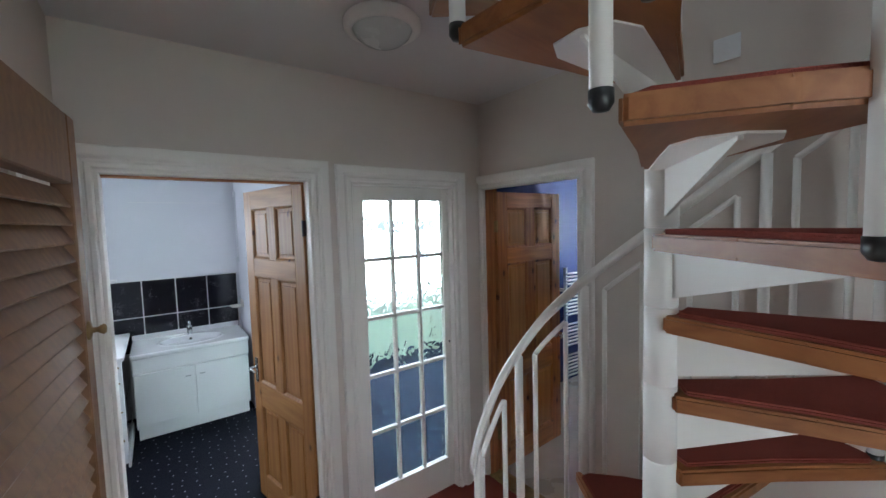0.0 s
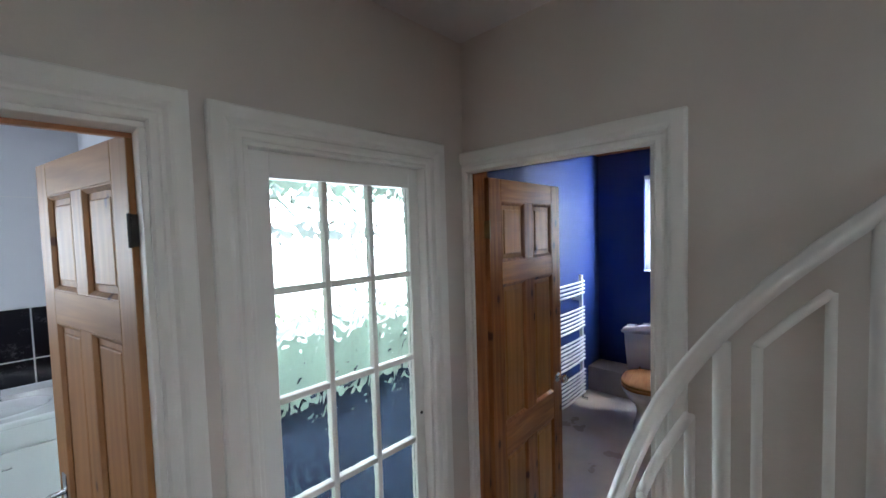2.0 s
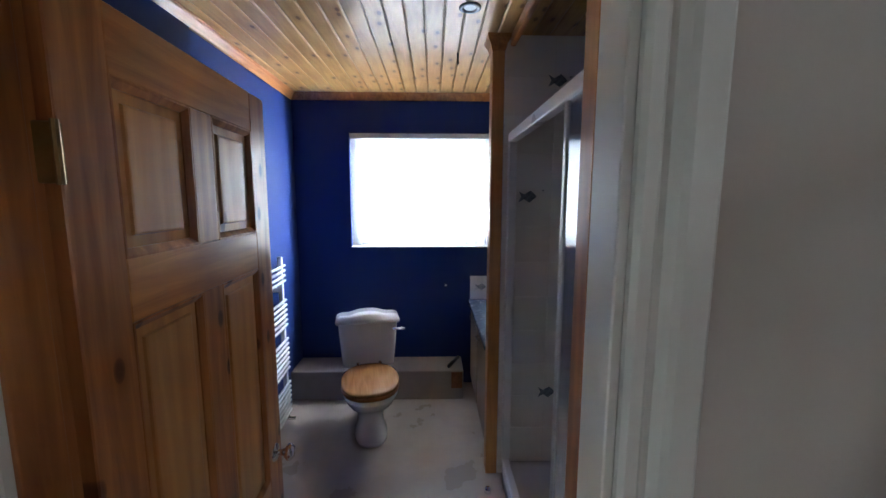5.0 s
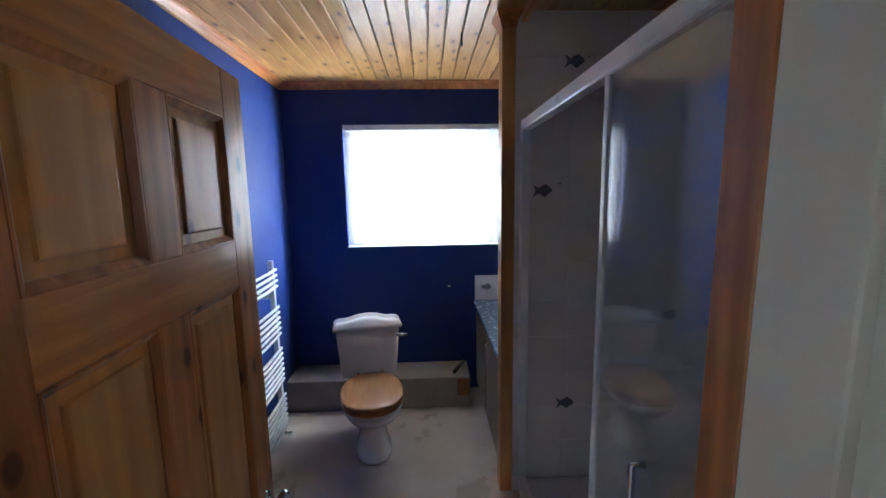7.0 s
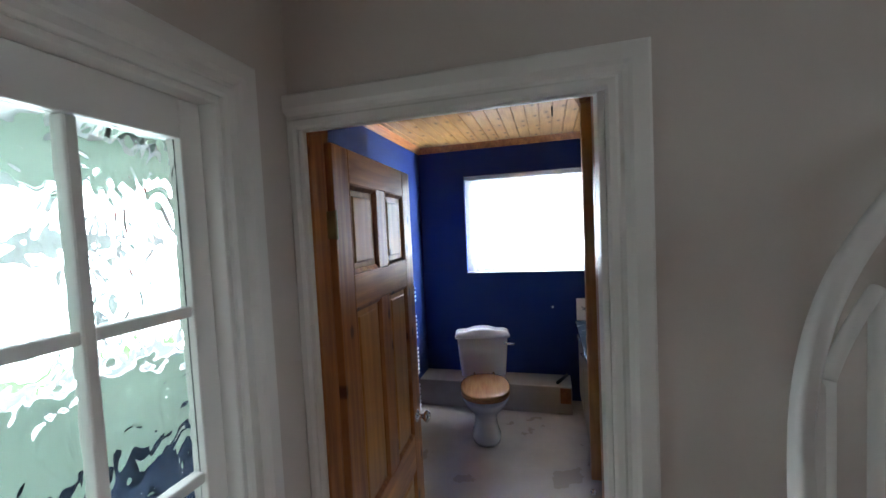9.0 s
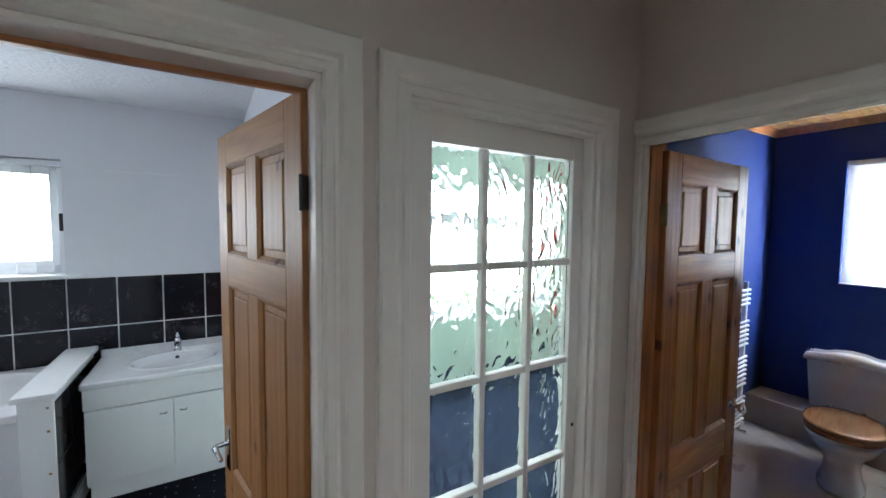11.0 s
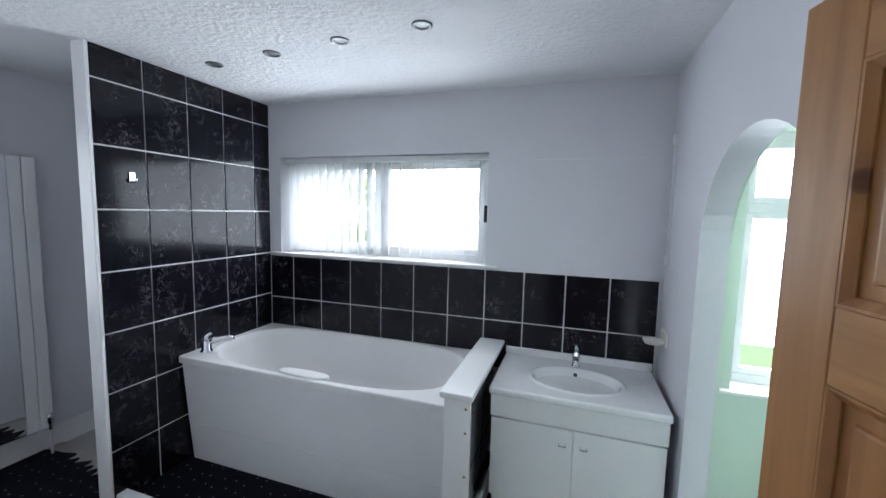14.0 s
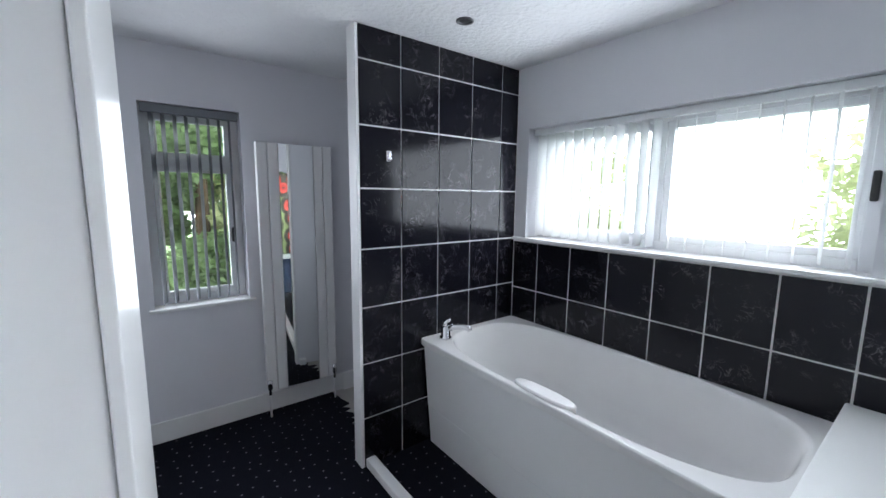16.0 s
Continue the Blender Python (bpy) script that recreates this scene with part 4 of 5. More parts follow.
struct("sill_green", box(GWIN[0] - 0.06, GWIN[1] + 0.05, 5.46, 5.64, 0.686, 0.706, 0.004), BRIGHT, "white window sill board", "sill")
for i, (u, nm) in enumerate(((0.885, "window_1"),)):
    part("window_handle", box(u - 0.012, u + 0.012, YB + 0.105, YB + 0.13, 1.60, 1.72, 0.006), BLACK, bpy.data.objects[nm], "black window handle")

# ---- bath ----
bath = thing("bathtub", "white acrylic bath with side grip recesses", "bathtub", pose(0, 0, 0))
BX0, BX1, BY0, BY1, BZ = -0.868, 0.93, 4.705, YB - 0.012, 0.72
N = 56
cx, cy = (BX0 + BX1) / 2, (BY0 + BY1) / 2
outer = lambda z, g=0.0: oval(cx, cy, (BX1 - BX0) / 2 - g, (BY1 - BY0) / 2 - g, z, N, 60)
rings = [outer(BZ - 0.040), outer(BZ - 0.039), outer(BZ - 0.008), outer(BZ - 0.006), outer(BZ - 0.001, 0.004), outer(BZ, 0.007), outer(BZ, 0.010)]
inner = [(-0.006, -0.006, 0), (-0.002, -0.002, 0), (0.003, 0.002, -0.003), (0.012, 0.006, -0.014), (0.022, 0.009, -0.05), (0.075, 0.04, -0.30), (0.13, 0.08, -0.38), (0.24, 0.15, -0.41)]
for gx, gy, dz in inner:
    rings.append(oval(cx - gx * 0.2, cy + 0.006, 0.845 - gx, 0.388 - gy, BZ + dz, N, 3.3))
part("tub", loft(rings, cap_lo=False), ACRYLIC, bath, "white acrylic shell", True)
b = prism([(BY0 + 0.018, BZ - 0.038), (BY0 + 0.036, BZ - 0.038), (BY0 + 0.068, 0.262), (BY0 + 0.050, 0.262)], BX0 + 0.02, BX1 - 0.002, "x", bevel=0.002)
part("bath_panel", b, MELAMINE, bath, "white bath panel leaning in under the rim")
b = prism([(BY0 + 0.052, 0.260), (BY0 + 0.070, 0.260), (BY0 + 0.093, 0.0), (BY0 + 0.075, 0.0)], BX0 + 0.02, BX1 - 0.002, "x", bevel=0.002)
part("lower_panel", b, MELAMINE, bath, "white lower bath panel")
pad = [oval(0.05, BY0 + 0.058, 0.165 - g, 0.044 - g, BZ + dz, 36, 2.5) for g, dz in ((0.0, -0.03), (0.0, 0.007), (0.001, 0.009), (0.006, 0.013), (0.010, 0.014), (0.012, 0.014))]
part("grip", loft(pad), ACRYLIC, bath, "raised oval grip pad on the bath rim", True)
tp = thing("bath_tap", "chrome bath mixer tap on the rim", "tap", pose(-0.765, 4.83, BZ))
part("body", lathe([(0, 0.085), (0.018, 0.085), (0.028, 0.076), (0.030, 0.02), (0.038, 0.012), (0.039, 0), (0, 0)], 24), CHROME, tp, "", True)
part("spout", tube([(0, 0, 0.06), (0.05, 0.03, 0.085), (0.10, 0.06, 0.092), (0.13, 0.078, 0.085), (0.137, 0.082, 0.07)], [0.022, 0.020, 0.018, 0.017, 0.017], 14), CHROME, tp, "", True)
part("lever", tube([(0, 0, 0.08), (-0.004, 0.0, 0.105), (0.03, 0.012, 0.128)], [0.020, 0.016, 0.008], 12), CHROME, tp, "", True)

# kerb board
struct("kerb_bath", box(-1.0, 0.93, 4.325, 4.385, 0, 0.055, 0.006), BRIGHT, "low white kerb board on the floor", "trim")

# half-height wall between bath and basin
hw = thing("dwarf_wall", "low white partition with black tiled side and white cap", "partition", pose(0, 0, 0))
part("core", box(0.935, 1.045, 4.69, YB, 0, 0.785), MELAMINE, hw, "white boarded core")
part("cap", box(0.905, 1.072, 4.655, YB - 0.01, 0.785, 0.815, 0.006), BRIGHT, hw, "white cap board")
part("end_post", box(0.925, 1.058, 4.672, 4.692, 0, 0.785, 0.004), BRIGHT, hw, "white end board")
part("skirting", box(1.055, 1.071, 4.60, 5.20, 0, 0.10, 0.004), BRIGHT, hw, "white skirting board")
for zz in (0.74, 0.62, 0.40, 0.18):
    part("screw_cap", lathe([(0, 0.002), (0.006, 0.0015), (0.007, 0)], 10, None, Matrix.Translation((1.035, 4.672, zz)) @ Matrix.Rotation(radians(90), 4, "X")), BRASS, hw, "small screw head")

# ---- vanity ----
van = thing("vanity_unit", "white two-door basin cabinet with a plinth", "cabinet", pose(0, 0, 0))
part("body", box(1.10, 1.955, 5.0, YB - 0.02, 0.10, 0.60, 0.002), MELAMINE, van, "white cabinet body")
part("plinth", box(1.11, 1.945, 5.015, 5.035, 0.0, 0.12, 0.002), MELAMINE, van, "white plinth")
part("apron", box(1.095, 1.96, 4.978, 5.0, 0.570, 0.70, 0.004), MELAMINE, van, "white apron panel")
for x0, x1, hx in ((1.10, 1.525, 1.475), (1.53, 1.955, 1.58)):
    d = part("door", box(x0, x1, 4.982, 5.0, 0.125, 0.562, 0.003), MELAMINE, van, "white cabinet door")
    b = tube([(hx - 0.016, 4.982, 0.48), (hx - 0.016, 4.964, 0.48), (hx + 0.016, 4.964, 0.48), (hx + 0.016, 4.982, 0.48)], 0.004, 8)
    part("handle", b, CHROME, d, "small chrome handle", True)
top = thing("basin", "white moulded basin top with an oval bowl", "basin", pose(0, 0, 0))
vx0, vx1, vy0, vy1, vz = 1.085, 1.968, 4.955, YB - 0.014, 0.738
M = 48
vcx, vcy = 1.53, 5.215
sq = lambda z, g: oval((vx0 + vx1) / 2, (vy0 + vy1) / 2, (vx1 - vx0) / 2 - g, (vy1 - vy0) / 2 - g, z, M, 50)
rings = [sq(0.70, 0.004), sq(0.703, 0.001), sq(0.705, 0), sq(vz - 0.010, 0), sq(vz - 0.007, 0.0005), sq(vz - 0.002, 0.004), sq(vz, 0.009), sq(vz, 0.012)]
for rx, ry, dz in ((0.268, 0.191, 0.0), (0.264, 0.187, 0.0005), (0.255, 0.180, 0.007), (0.242, 0.170, 0.008), (0.232, 0.160, 0.0), (0.21, 0.142, -0.05), (0.15, 0.10, -0.11), (0.05, 0.04, -0.125)):
    rings.append(oval(vcx, vcy, rx, ry, vz + dz, M, 2.0))
part("top", loft(rings, cap_lo=True), CERAMIC, top, "", True)
part("upstand", box(vx0, vx1, vy1 - 0.016, vy1, vz - 0.002, vz + 0.045, 0.005), CERAMIC, top, "white upstand")
part("overflow", lathe([(0, 0.002), (0.012, 0.002), (0.013, 0)], 16, None, Matrix.Translation((vcx, vcy + 0.150, vz - 0.03)) @ Matrix.Rotation(radians(70), 4, "X")), BLACK, top, "dark overflow hole")
part("waste", lathe([(0, 0.004), (0.02, 0.004), (0.023, 0)], 18, None, Matrix.Translation((vcx, vcy, vz - 0.125))), CHROME, top, "chrome waste")
bt = thing("basin_tap", "chrome basin mixer tap with a lever on top", "tap", pose(vcx, 5.435, vz))
part("body", lathe([(0, 0.095), (0.018, 0.093), (0.022, 0.085), (0.022, 0.01), (0.028, 0.004), (0.028, 0), (0, 0)], 20), CHROME, bt, "", True)
part("spout", tube([(0, 0, 0.055), (0, -0.06, 0.065), (0, -0.105, 0.055), (0, -0.11, 0.045)], [0.016, 0.014, 0.013, 0.012], 12), CHROME, bt, "", True)
part("lever", tube([(0, 0, 0.095), (0, -0.01, 0.118), (0, 0.045, 0.135)], [0.014, 0.012, 0.006], 10), CHROME, bt, "", True)
so = thing("soap_dish", "cream ceramic soap dish fixed to the wall", "soap dish", pose(XA, 5.40, 0.965))
part("back_plate", box(-0.012, 0, -0.075, 0.075, -0.02, 0.06, 0.005), GLOSS, so)
part("tray", loft([oval(-0.06, 0, 0.045, 0.04, -0.018, 20), oval(-0.06, 0, 0.06, 0.055, 0.004, 20), oval(-0.06, 0, 0.055, 0.05, 0.004, 20), oval(-0.06, 0, 0.03, 0.03, -0.008, 20)]), GLOSS, so, "", True)

# radiator with mirror
rad = thing("mirror_radiator", "tall white flat-panel radiator with a central mirror", "radiator", pose(0, 0, 0))
rx = XW + 0.06
for y0, y1 in ((3.995, 4.062), (4.066, 4.135), (4.375, 4.440), (4.444, 4.51)):
    part("panel", box(rx, rx + 0.05, y0, y1, 0.19, 1.95, 0.006), BRIGHT, rad, "white flat radiator panel")
glass = box(-0.008, 0.008, -0.117, 0.117, 0.19, 1.95, 0.003)
glass.transform(Matrix.Translation((rx + 0.036, 4.255, 0)) @ Matrix.Rotation(radians(-4.5), 4, "Z"))
part("mirror", glass, MIRROR, rad, "full-height mirror, hung slightly askew")
part("back_rail", box(XW, rx, 4.05, 4.46, 1.70, 1.74), BRIGHT, rad)
part("back_rail", box(XW, rx, 4.05, 4.46, 0.35, 0.39), BRIGHT, rad)
for y0 in (4.01, 4.49):
    v = part("valve", lathe([(0, 0), (0.012, 0), (0.012, 0.04), (0.02, 0.045), (0.02, 0.10), (0.014, 0.11), (0, 0.112)], 14, None, Matrix.Translation((rx + 0.05, y0, 0.17))), CHROME, rad, "chrome valve", True)
    part("pipe", tube([(rx + 0.05, y0 + 0.0, 0.18), (rx + 0.05, y0 + 0.0, 0.0)], 0.0075, 8), BRIGHT, rad, "white painted pipe", True)
sk = box(XW, XW + 0.018, A1, 4.60, 0, 0.14, 0.005)
struct("skirting_bath", sk, BRIGHT, "white skirting board", "baseboard")
struct("skirting_bath_far", box(XW, XW + 0.018, 4.60, YB, -0.012, 0.14, 0.005), BRIGHT, "white skirting board", "baseboard")
for k in range(4):
    sp = thing("spotlight", "recessed chrome ceiling spotlight, unlit", "spotlight", pose(0.80 - 0.44 * k, 4.62 + 0.04 * k, BC), "ceiling spotlights")
    part("bezel", lathe([(0.046, 0), (0.046, -0.004), (0.040, -0.007), (0.030, -0.004), (0.028, 0.0)], 28), DULL, sp, "chrome ring", True)
    part("bulb", lathe([(0.029, -0.0015), (0.015, -0.003), (0, -0.003)], 24), DULL, sp, "dull reflector lamp", True)
# built-in cupboard by the bathroom door
cup = thing("built_in_cupboard", "white painted full-height cupboard beside the door", "cupboard", pose(0, 0, 0))
part("carcass", box(-0.70, 0.32, A1, 3.32, 0, BC, 0.003), BRIGHT, cup, "white carcass")
part("door", box(-0.66, 0.335, 3.322, 3.345, 0.05, BC - 0.05, 0.004), BRIGHT, cup, "white cupboard door")
part("latch", box(0.335, 0.352, 3.328, 3.342, 0.985, 1.005, 0.003), CHROME, cup, "small metal latch")

# hooks and marks on walls
hk = thing("robe_hook", "small chrome robe hook on black tiles", "hook", pose(-0.868, 4.49, 1.80))
part("plate", box(0, 0.008, -0.016, 0.016, -0.01, 0.05, 0.004), CHROME, hk)
part("peg", tube([(0.006, 0, 0.0), (0.03, 0, -0.006), (0.04, 0, 0.012)], 0.005, 8), CHROME, hk, "", True)
for (xx, zz) in ((1.14, 1.94), (1.70, 1.94)):
    for d in (0, 0.035):
        sc = thing("screw_hole", "small dark empty screw hole in the wall", "hole", pose(xx + d, YB, zz))
        part("hole", lathe([(0, -0.001), (0.008, -0.001), (0.009, 0)], 10, None, Matrix.Rotation(radians(90), 4, "X")), BLACK, sc)
sh = thing("shaver_cord_box", "small white plastic cord box on the wall", "switch", pose(XA, 5.47, 1.42))
part("box", box(-0.02, 0, -0.02, 0.02, -0.03, 0.03, 0.004), UPVC, sh)
sh = thing("shaver_cord_box", "small white plastic cord box on the wall", "switch", pose(XA, 5.47, 2.10))
part("box", box(-0.02, 0, -0.02, 0.02, -0.03, 0.03, 0.004), UPVC, sh)
struct("trunking_bath", box(XA - 0.012, XA, 5.462, 5.478, 1.45, 2.07, 0.002), UPVC, "thin white cable trunking", "trim")

mk = thing("mirror_outline", "faint grey outline of a removed mirror", "wall mark", pose(1.13, YB, 2.0))
part("line", box(0, 0.75, -0.0015, 0, 0.010, 0.014), GROUT, mk)

# feature wallpaper in the room beyond the archway
struct("wallpaper_green_east", box(5.693, 5.699, 3.655, 5.495, 0.10, BC - 0.002), POPPY_PAPER, "dark wallpaper printed with large red poppies", "wallpaper")
struct("skirting_green_east", box(5.678, 5.6925, 3.655, 5.495, 0, 0.12, 0.004), BRIGHT, "white skirting board under the wallpaper", "baseboard")

# ---- shower room ----
wc = thing("toilet", "white close-coupled toilet with a wooden seat", "toilet", pose(5.62, 2.885, 0, 0, 0, 191))
# local: x forward from the cistern back, z up
rings = []
for z, x0, x1, hw_ in ((0.0, 0.16, 0.56, 0.115), (0.02, 0.16, 0.56, 0.115), (0.05, 0.17, 0.545, 0.10), (0.16, 0.17, 0.52, 0.088), (0.24, 0.16, 0.56, 0.11), (0.32, 0.14, 0.68, 0.165), (0.385, 0.13, 0.74, 0.185), (0.40, 0.13, 0.745, 0.187)):
    rings.append(oval((x0 + x1) / 2, 0, (x1 - x0) / 2, hw_, z, 36, 2.4))
part("pan", loft(rings), CERAMIC, wc, "white ceramic pan", True)
rings = []
for z, w2, d in ((0.41, 0.185, 0.165), (0.42, 0.19, 0.17), (0.60, 0.205, 0.178), (0.745, 0.215, 0.182)):
    rings.append(oval(d / 2 + 0.01, 0, d / 2, w2, z, 40, 12))
part("cistern", loft(rings), CERAMIC, wc, "white ceramic cistern", True)
rings = []
lid = [(-0.232, 0.745), (0.232, 0.745), (0.232, 0.772), (0.20, 0.785), (0.13, 0.787), (0.07, 0.806), (0, 0.812), (-0.07, 0.806), (-0.13, 0.787), (-0.20, 0.785), (-0.232, 0.772)]
part("cistern_lid", prism(lid, 0.0, 0.205, "x", bevel=0.006), CERAMIC, wc, "white ceramic lid with a raised crest", True)
rings = [oval(0.47, 0, 0.245 - g, 0.192 - g, z, 40, 2.35) for g, z in ((0.006, 0.405), (0, 0.41), (0, 0.425), (0.008, 0.43))]
part("seat", loft(rings), DARKPINE_H, wc, "dark edged wooden seat ring", True)
rings = [oval(0.468, 0, 0.245 - g, 0.192 - g, z, 40, 2.35) for g, z in ((0.004, 0.432), (0, 0.436), (0, 0.450), (0.012, 0.457), (0.05, 0.460))]
part("seat_lid", loft(rings), OAKSEAT, wc, "wooden seat lid", True)
for s in (-0.08, 0.08):
    part("seat_hinge", tube([(0.215, s, 0.40), (0.215, s, 0.455), (0.25, s, 0.46)], 0.011, 10), CHROME, wc, "chrome seat hinge", True)
b = tube([(0.19, 0.185, 0.70), (0.215, 0.185, 0.70), (0.222, 0.20, 0.70), (0.222, 0.265, 0.70)], [0.010, 0.010, 0.009, 0.012], 10)
part("flush_lever", b, CHROME, wc, "chrome flush lever", True)
part("flush_pipe", tube([(0.10, 0.12, 0.42), (0.10, 0.12, 0.36)], 0.02, 12), CERAMIC, wc, "", True)

bxg = struct("boxing_shower", box(5.70, 6.0, 2.12, 3.53, 0, 0.25, 0.008), PLY, "bare pinkish boxed-in pipe ledge under the window", "ledge")
struct("boxing_hole", box(5.692, 5.702, 2.13, 2.22, 0.10, 0.24, 0.004), TREADWOOD, "broken end of the boxing showing raw wood", "ledge")
pp = thing("waste_pipe", "black plastic waste pipe stub", "pipe", pose(5.80, 2.20, 0.266))
part("pipe", tube([(-0.05, 0.04, 0.0), (0.04, 0, 0.0), (0.10, -0.05, 0.02)], 0.015, 12), BLACK, pp, "", True)
cab = thing("shower_room_cabinet", "grey-brown cabinet with a blue-grey top", "cabinet", pose(0, 0, 0))
part("body", box(4.92, 5.99, 1.25, 2.02, 0.03, 0.74, 0.003), CABWOOD, cab)
for x0, x1 in ((4.93, 5.43), (5.45, 5.95)):
    d = part("door", box(x0, x1, 2.02, 2.04, 0.10, 0.725, 0.004), CABWOOD, cab, "grey-brown cabinet door")
    part("handle", tube([(x1 - 0.13, 2.04, 0.66), (x1 - 0.13, 2.058, 0.66), (x1 - 0.05, 2.058, 0.66), (x1 - 0.05, 2.04, 0.66)], 0.005, 8), CHROME, d, "chrome handle", True)
ct = thing("cabinet_worktop", "speckled blue-grey worktop with a rounded edge", "worktop", pose(0, 0, 0))
part("slab", box(4.90, 5.995, 1.22, 2.06, 0.742, 0.775, 0.008), BLUETOP, ct)


def fish(parent, m, s=1.0):
    """A small fish transfer with bubbles, flat on a tile."""
    b = prism([(-0.05, 0.03), (-0.035, 0.004), (-0.05, -0.03), (-0.02, -0.012), (0.01, -0.032), (0.035, -0.012), (0.05, 0.0), (0.04, 0.015), (0.015, 0.035), (-0.02, 0.014)], 0.0, 0.0012, "y")
    for u, v, r in ((0.07, 0.02, 0.006), (0.085, 0.032, 0.008), (0.078, 0.005, 0.004), (0.098, 0.018, 0.005)):
        lathe([(0, 0.0012), (r, 0.0012), (r, 0)], 8, b, Matrix.Translation((u, 0, v)) @ Matrix.Rotation(radians(-90), 4, "X"))
    b.transform(m @ Matrix.Scale(s, 4))
    return part("fish_transfer", b, FISH, parent, "grey-blue fish printed on the tile")


st_ = thing("splash_tile", "cream splashback tile printed with a fish", "tile", pose(0, 0, 0))
part("tile", box(5.99, 6.0, 1.85, 2.045, 0.776, 0.985, 0.003), CREAM_TILE, st_)
fish(st_, Matrix.Translation((5.99, 1.955, 0.885)) @ Matrix.Rotation(radians(-90), 4, "Z") @ Matrix.Rotation(radians(180), 4, "Z") @ Matrix.Rotation(radians(180), 4, "Z"))

# shower partition and enclosure
part_wall = struct("wall_shower_partition", box(4.815, 4.895, 0.9, 1.985, 0, WC_C), CREAM_TILE, "cream partition wall at the end of the shower", "wall")
ps = thing("timber_post", "orange pine post with a moulded cap", "post", pose(4.855, 2.02, 0))
part("post", box(-0.045, 0.045, -0.033, 0.033, 0, WC_C - 0.075, 0.004), POSTWOOD, ps)
part("cap", loft([[(-w_, -d_, z), (w_, -d_, z), (w_, d_, z), (-w_, d_, z)] for w_, d_, z in ((0.047, 0.035, WC_C - 0.08), (0.052, 0.04, WC_C - 0.065), (0.055, 0.043, WC_C - 0.05), (0.072, 0.06, WC_C - 0.02), (0.075, 0.063, WC_C - 0.002))]), DARKPINE_H, ps, "moulded pine cap")
struct("trim_shower_cornice", box(B1 + 0.02, 4.81, 1.93, 1.96, WC_C - 0.06, WC_C - 0.001, 0.008), DARKPINE_H, "pine cornice above the shower", "trim")
# Unseen pale sheet over the blue wall, added to bounce light onto the partition.
struct("wall_lining_shower", box(B1, B1 + 0.012, 0.90, 1.93, 0, WC_C), CREAM_TILE, "unseen cream lining added to bounce light inside the shower", "wall")
tr = thing("shower_tray", "white shower tray with a raised rim", "shower tray", pose(0, 0, 0))
rings = [oval(4.0, 1.44, 0.80, 0.525, 0.0, 40, 30), oval(4.0, 1.44, 0.80, 0.525, 0.085, 40, 30), oval(4.0, 1.44, 0.79, 0.515, 0.09, 40, 30), oval(4.0, 1.44, 0.74, 0.465, 0.09, 40, 20), oval(4.0, 1.44, 0.71, 0.43, 0.05, 40, 12)]
part("tray", loft(rings), ACRYLIC, tr, "", True)
en = thing("shower_screen", "white-framed sliding glass shower screen", "shower screen", pose(0, 0, 0))
part("top_rail", box(3.22, 4.80, 1.918, 1.962, 1.955, 2.005, 0.006), UPVC, en, "white top rail")
part("bottom_rail", box(3.22, 4.80, 1.920, 1.960, 0.09, 0.125, 0.006), UPVC, en, "white bottom rail")
part("wall_channel", box(4.765, 4.805, 1.918, 1.962, 0.125, 1.955, 0.005), UPVC, en, "white wall channel")
part("wall_channel", box(3.20, 3.24, 1.918, 1.962, 0.125, 1.955, 0.005), UPVC, en, "white wall channel")
dr = part("sliding_door", box(3.24, 3.90, 1.944, 1.950, 0.125, 1.955), SHOWER_GLASS, en, "clear sliding glass door")
part("stile", box(3.875, 3.90, 1.938, 1.956, 0.125, 1.955, 0.003), UPVC, dr, "white door stile")
part("fixed_pane", box(3.24, 3.90, 1.928, 1.933, 0.125, 1.955), SHOWER_GLASS, en, "fixed glass pane")
part("pull", tube([(3.63, 1.95, 0.80), (3.63, 1.978, 0.80), (3.63, 1.978, 1.05), (3.63, 1.95, 1.05)], 0.009, 10), CHROME, dr, "chrome pull handle", True)
for yy, zz in ((1.70, 2.28), (1.845, 1.665), (1.70, 0.52), (1.15, 1.0)):
    ft = thing("fish_tile_print", "grey-blue fish printed on a cream tile", "tile print", pose(4.8088, yy, zz))
    fish(ft, Matrix.Rotation(radians(-90), 4, "Z"))

pg = thing("wall_plug", "small white plastic plug in the blue wall", "plug", pose(6.0, 2.258, 0.90))
part("plug", lathe([(0, 0.006), (0.009, 0.005), (0.010, 0)], 12, None, Matrix.Rotation(radians(-90), 4, "Y")), UPVC, pg, "", True)

# towel radiator
tw = thing("towel_radiator", "white ladder towel radiator with grouped rungs", "radiator", pose(0, 0, 0))
tx0, tx1, ty = 4.70, 5.36, 3.435
for xx in (tx0, tx1):
    part("upright", box(xx - 0.016, xx + 0.016, ty - 0.012, ty + 0.018, 0.085, 1.25, 0.006), BRIGHT, tw, "white upright")
for z0, nr in ((0.115, 7), (0.44, 7), (0.76, 6), (1.08, 4)):
    for k in range(nr):
        zz = z0 + 0.036 * k
        part("rung", tube([(tx0 - 0.02 + 0.035 * q, ty - 0.018 - 0.014 * math.sin(math.pi * q / 20), zz) for q in range(21)], 0.010, 8), BRIGHT, tw, "", True)
for xx in (tx0, tx1):
    part("valve", tube([(xx, ty, 0.09), (xx, ty, 0.05), (xx, ty - 0.05, 0.05)], 0.012, 10), CHROME, tw, "chrome valve", True)
    part("wall_bracket", box(xx - 0.01, xx + 0.01, ty + 0.018, 3.53, 1.0, 1.03), BRIGHT, tw)
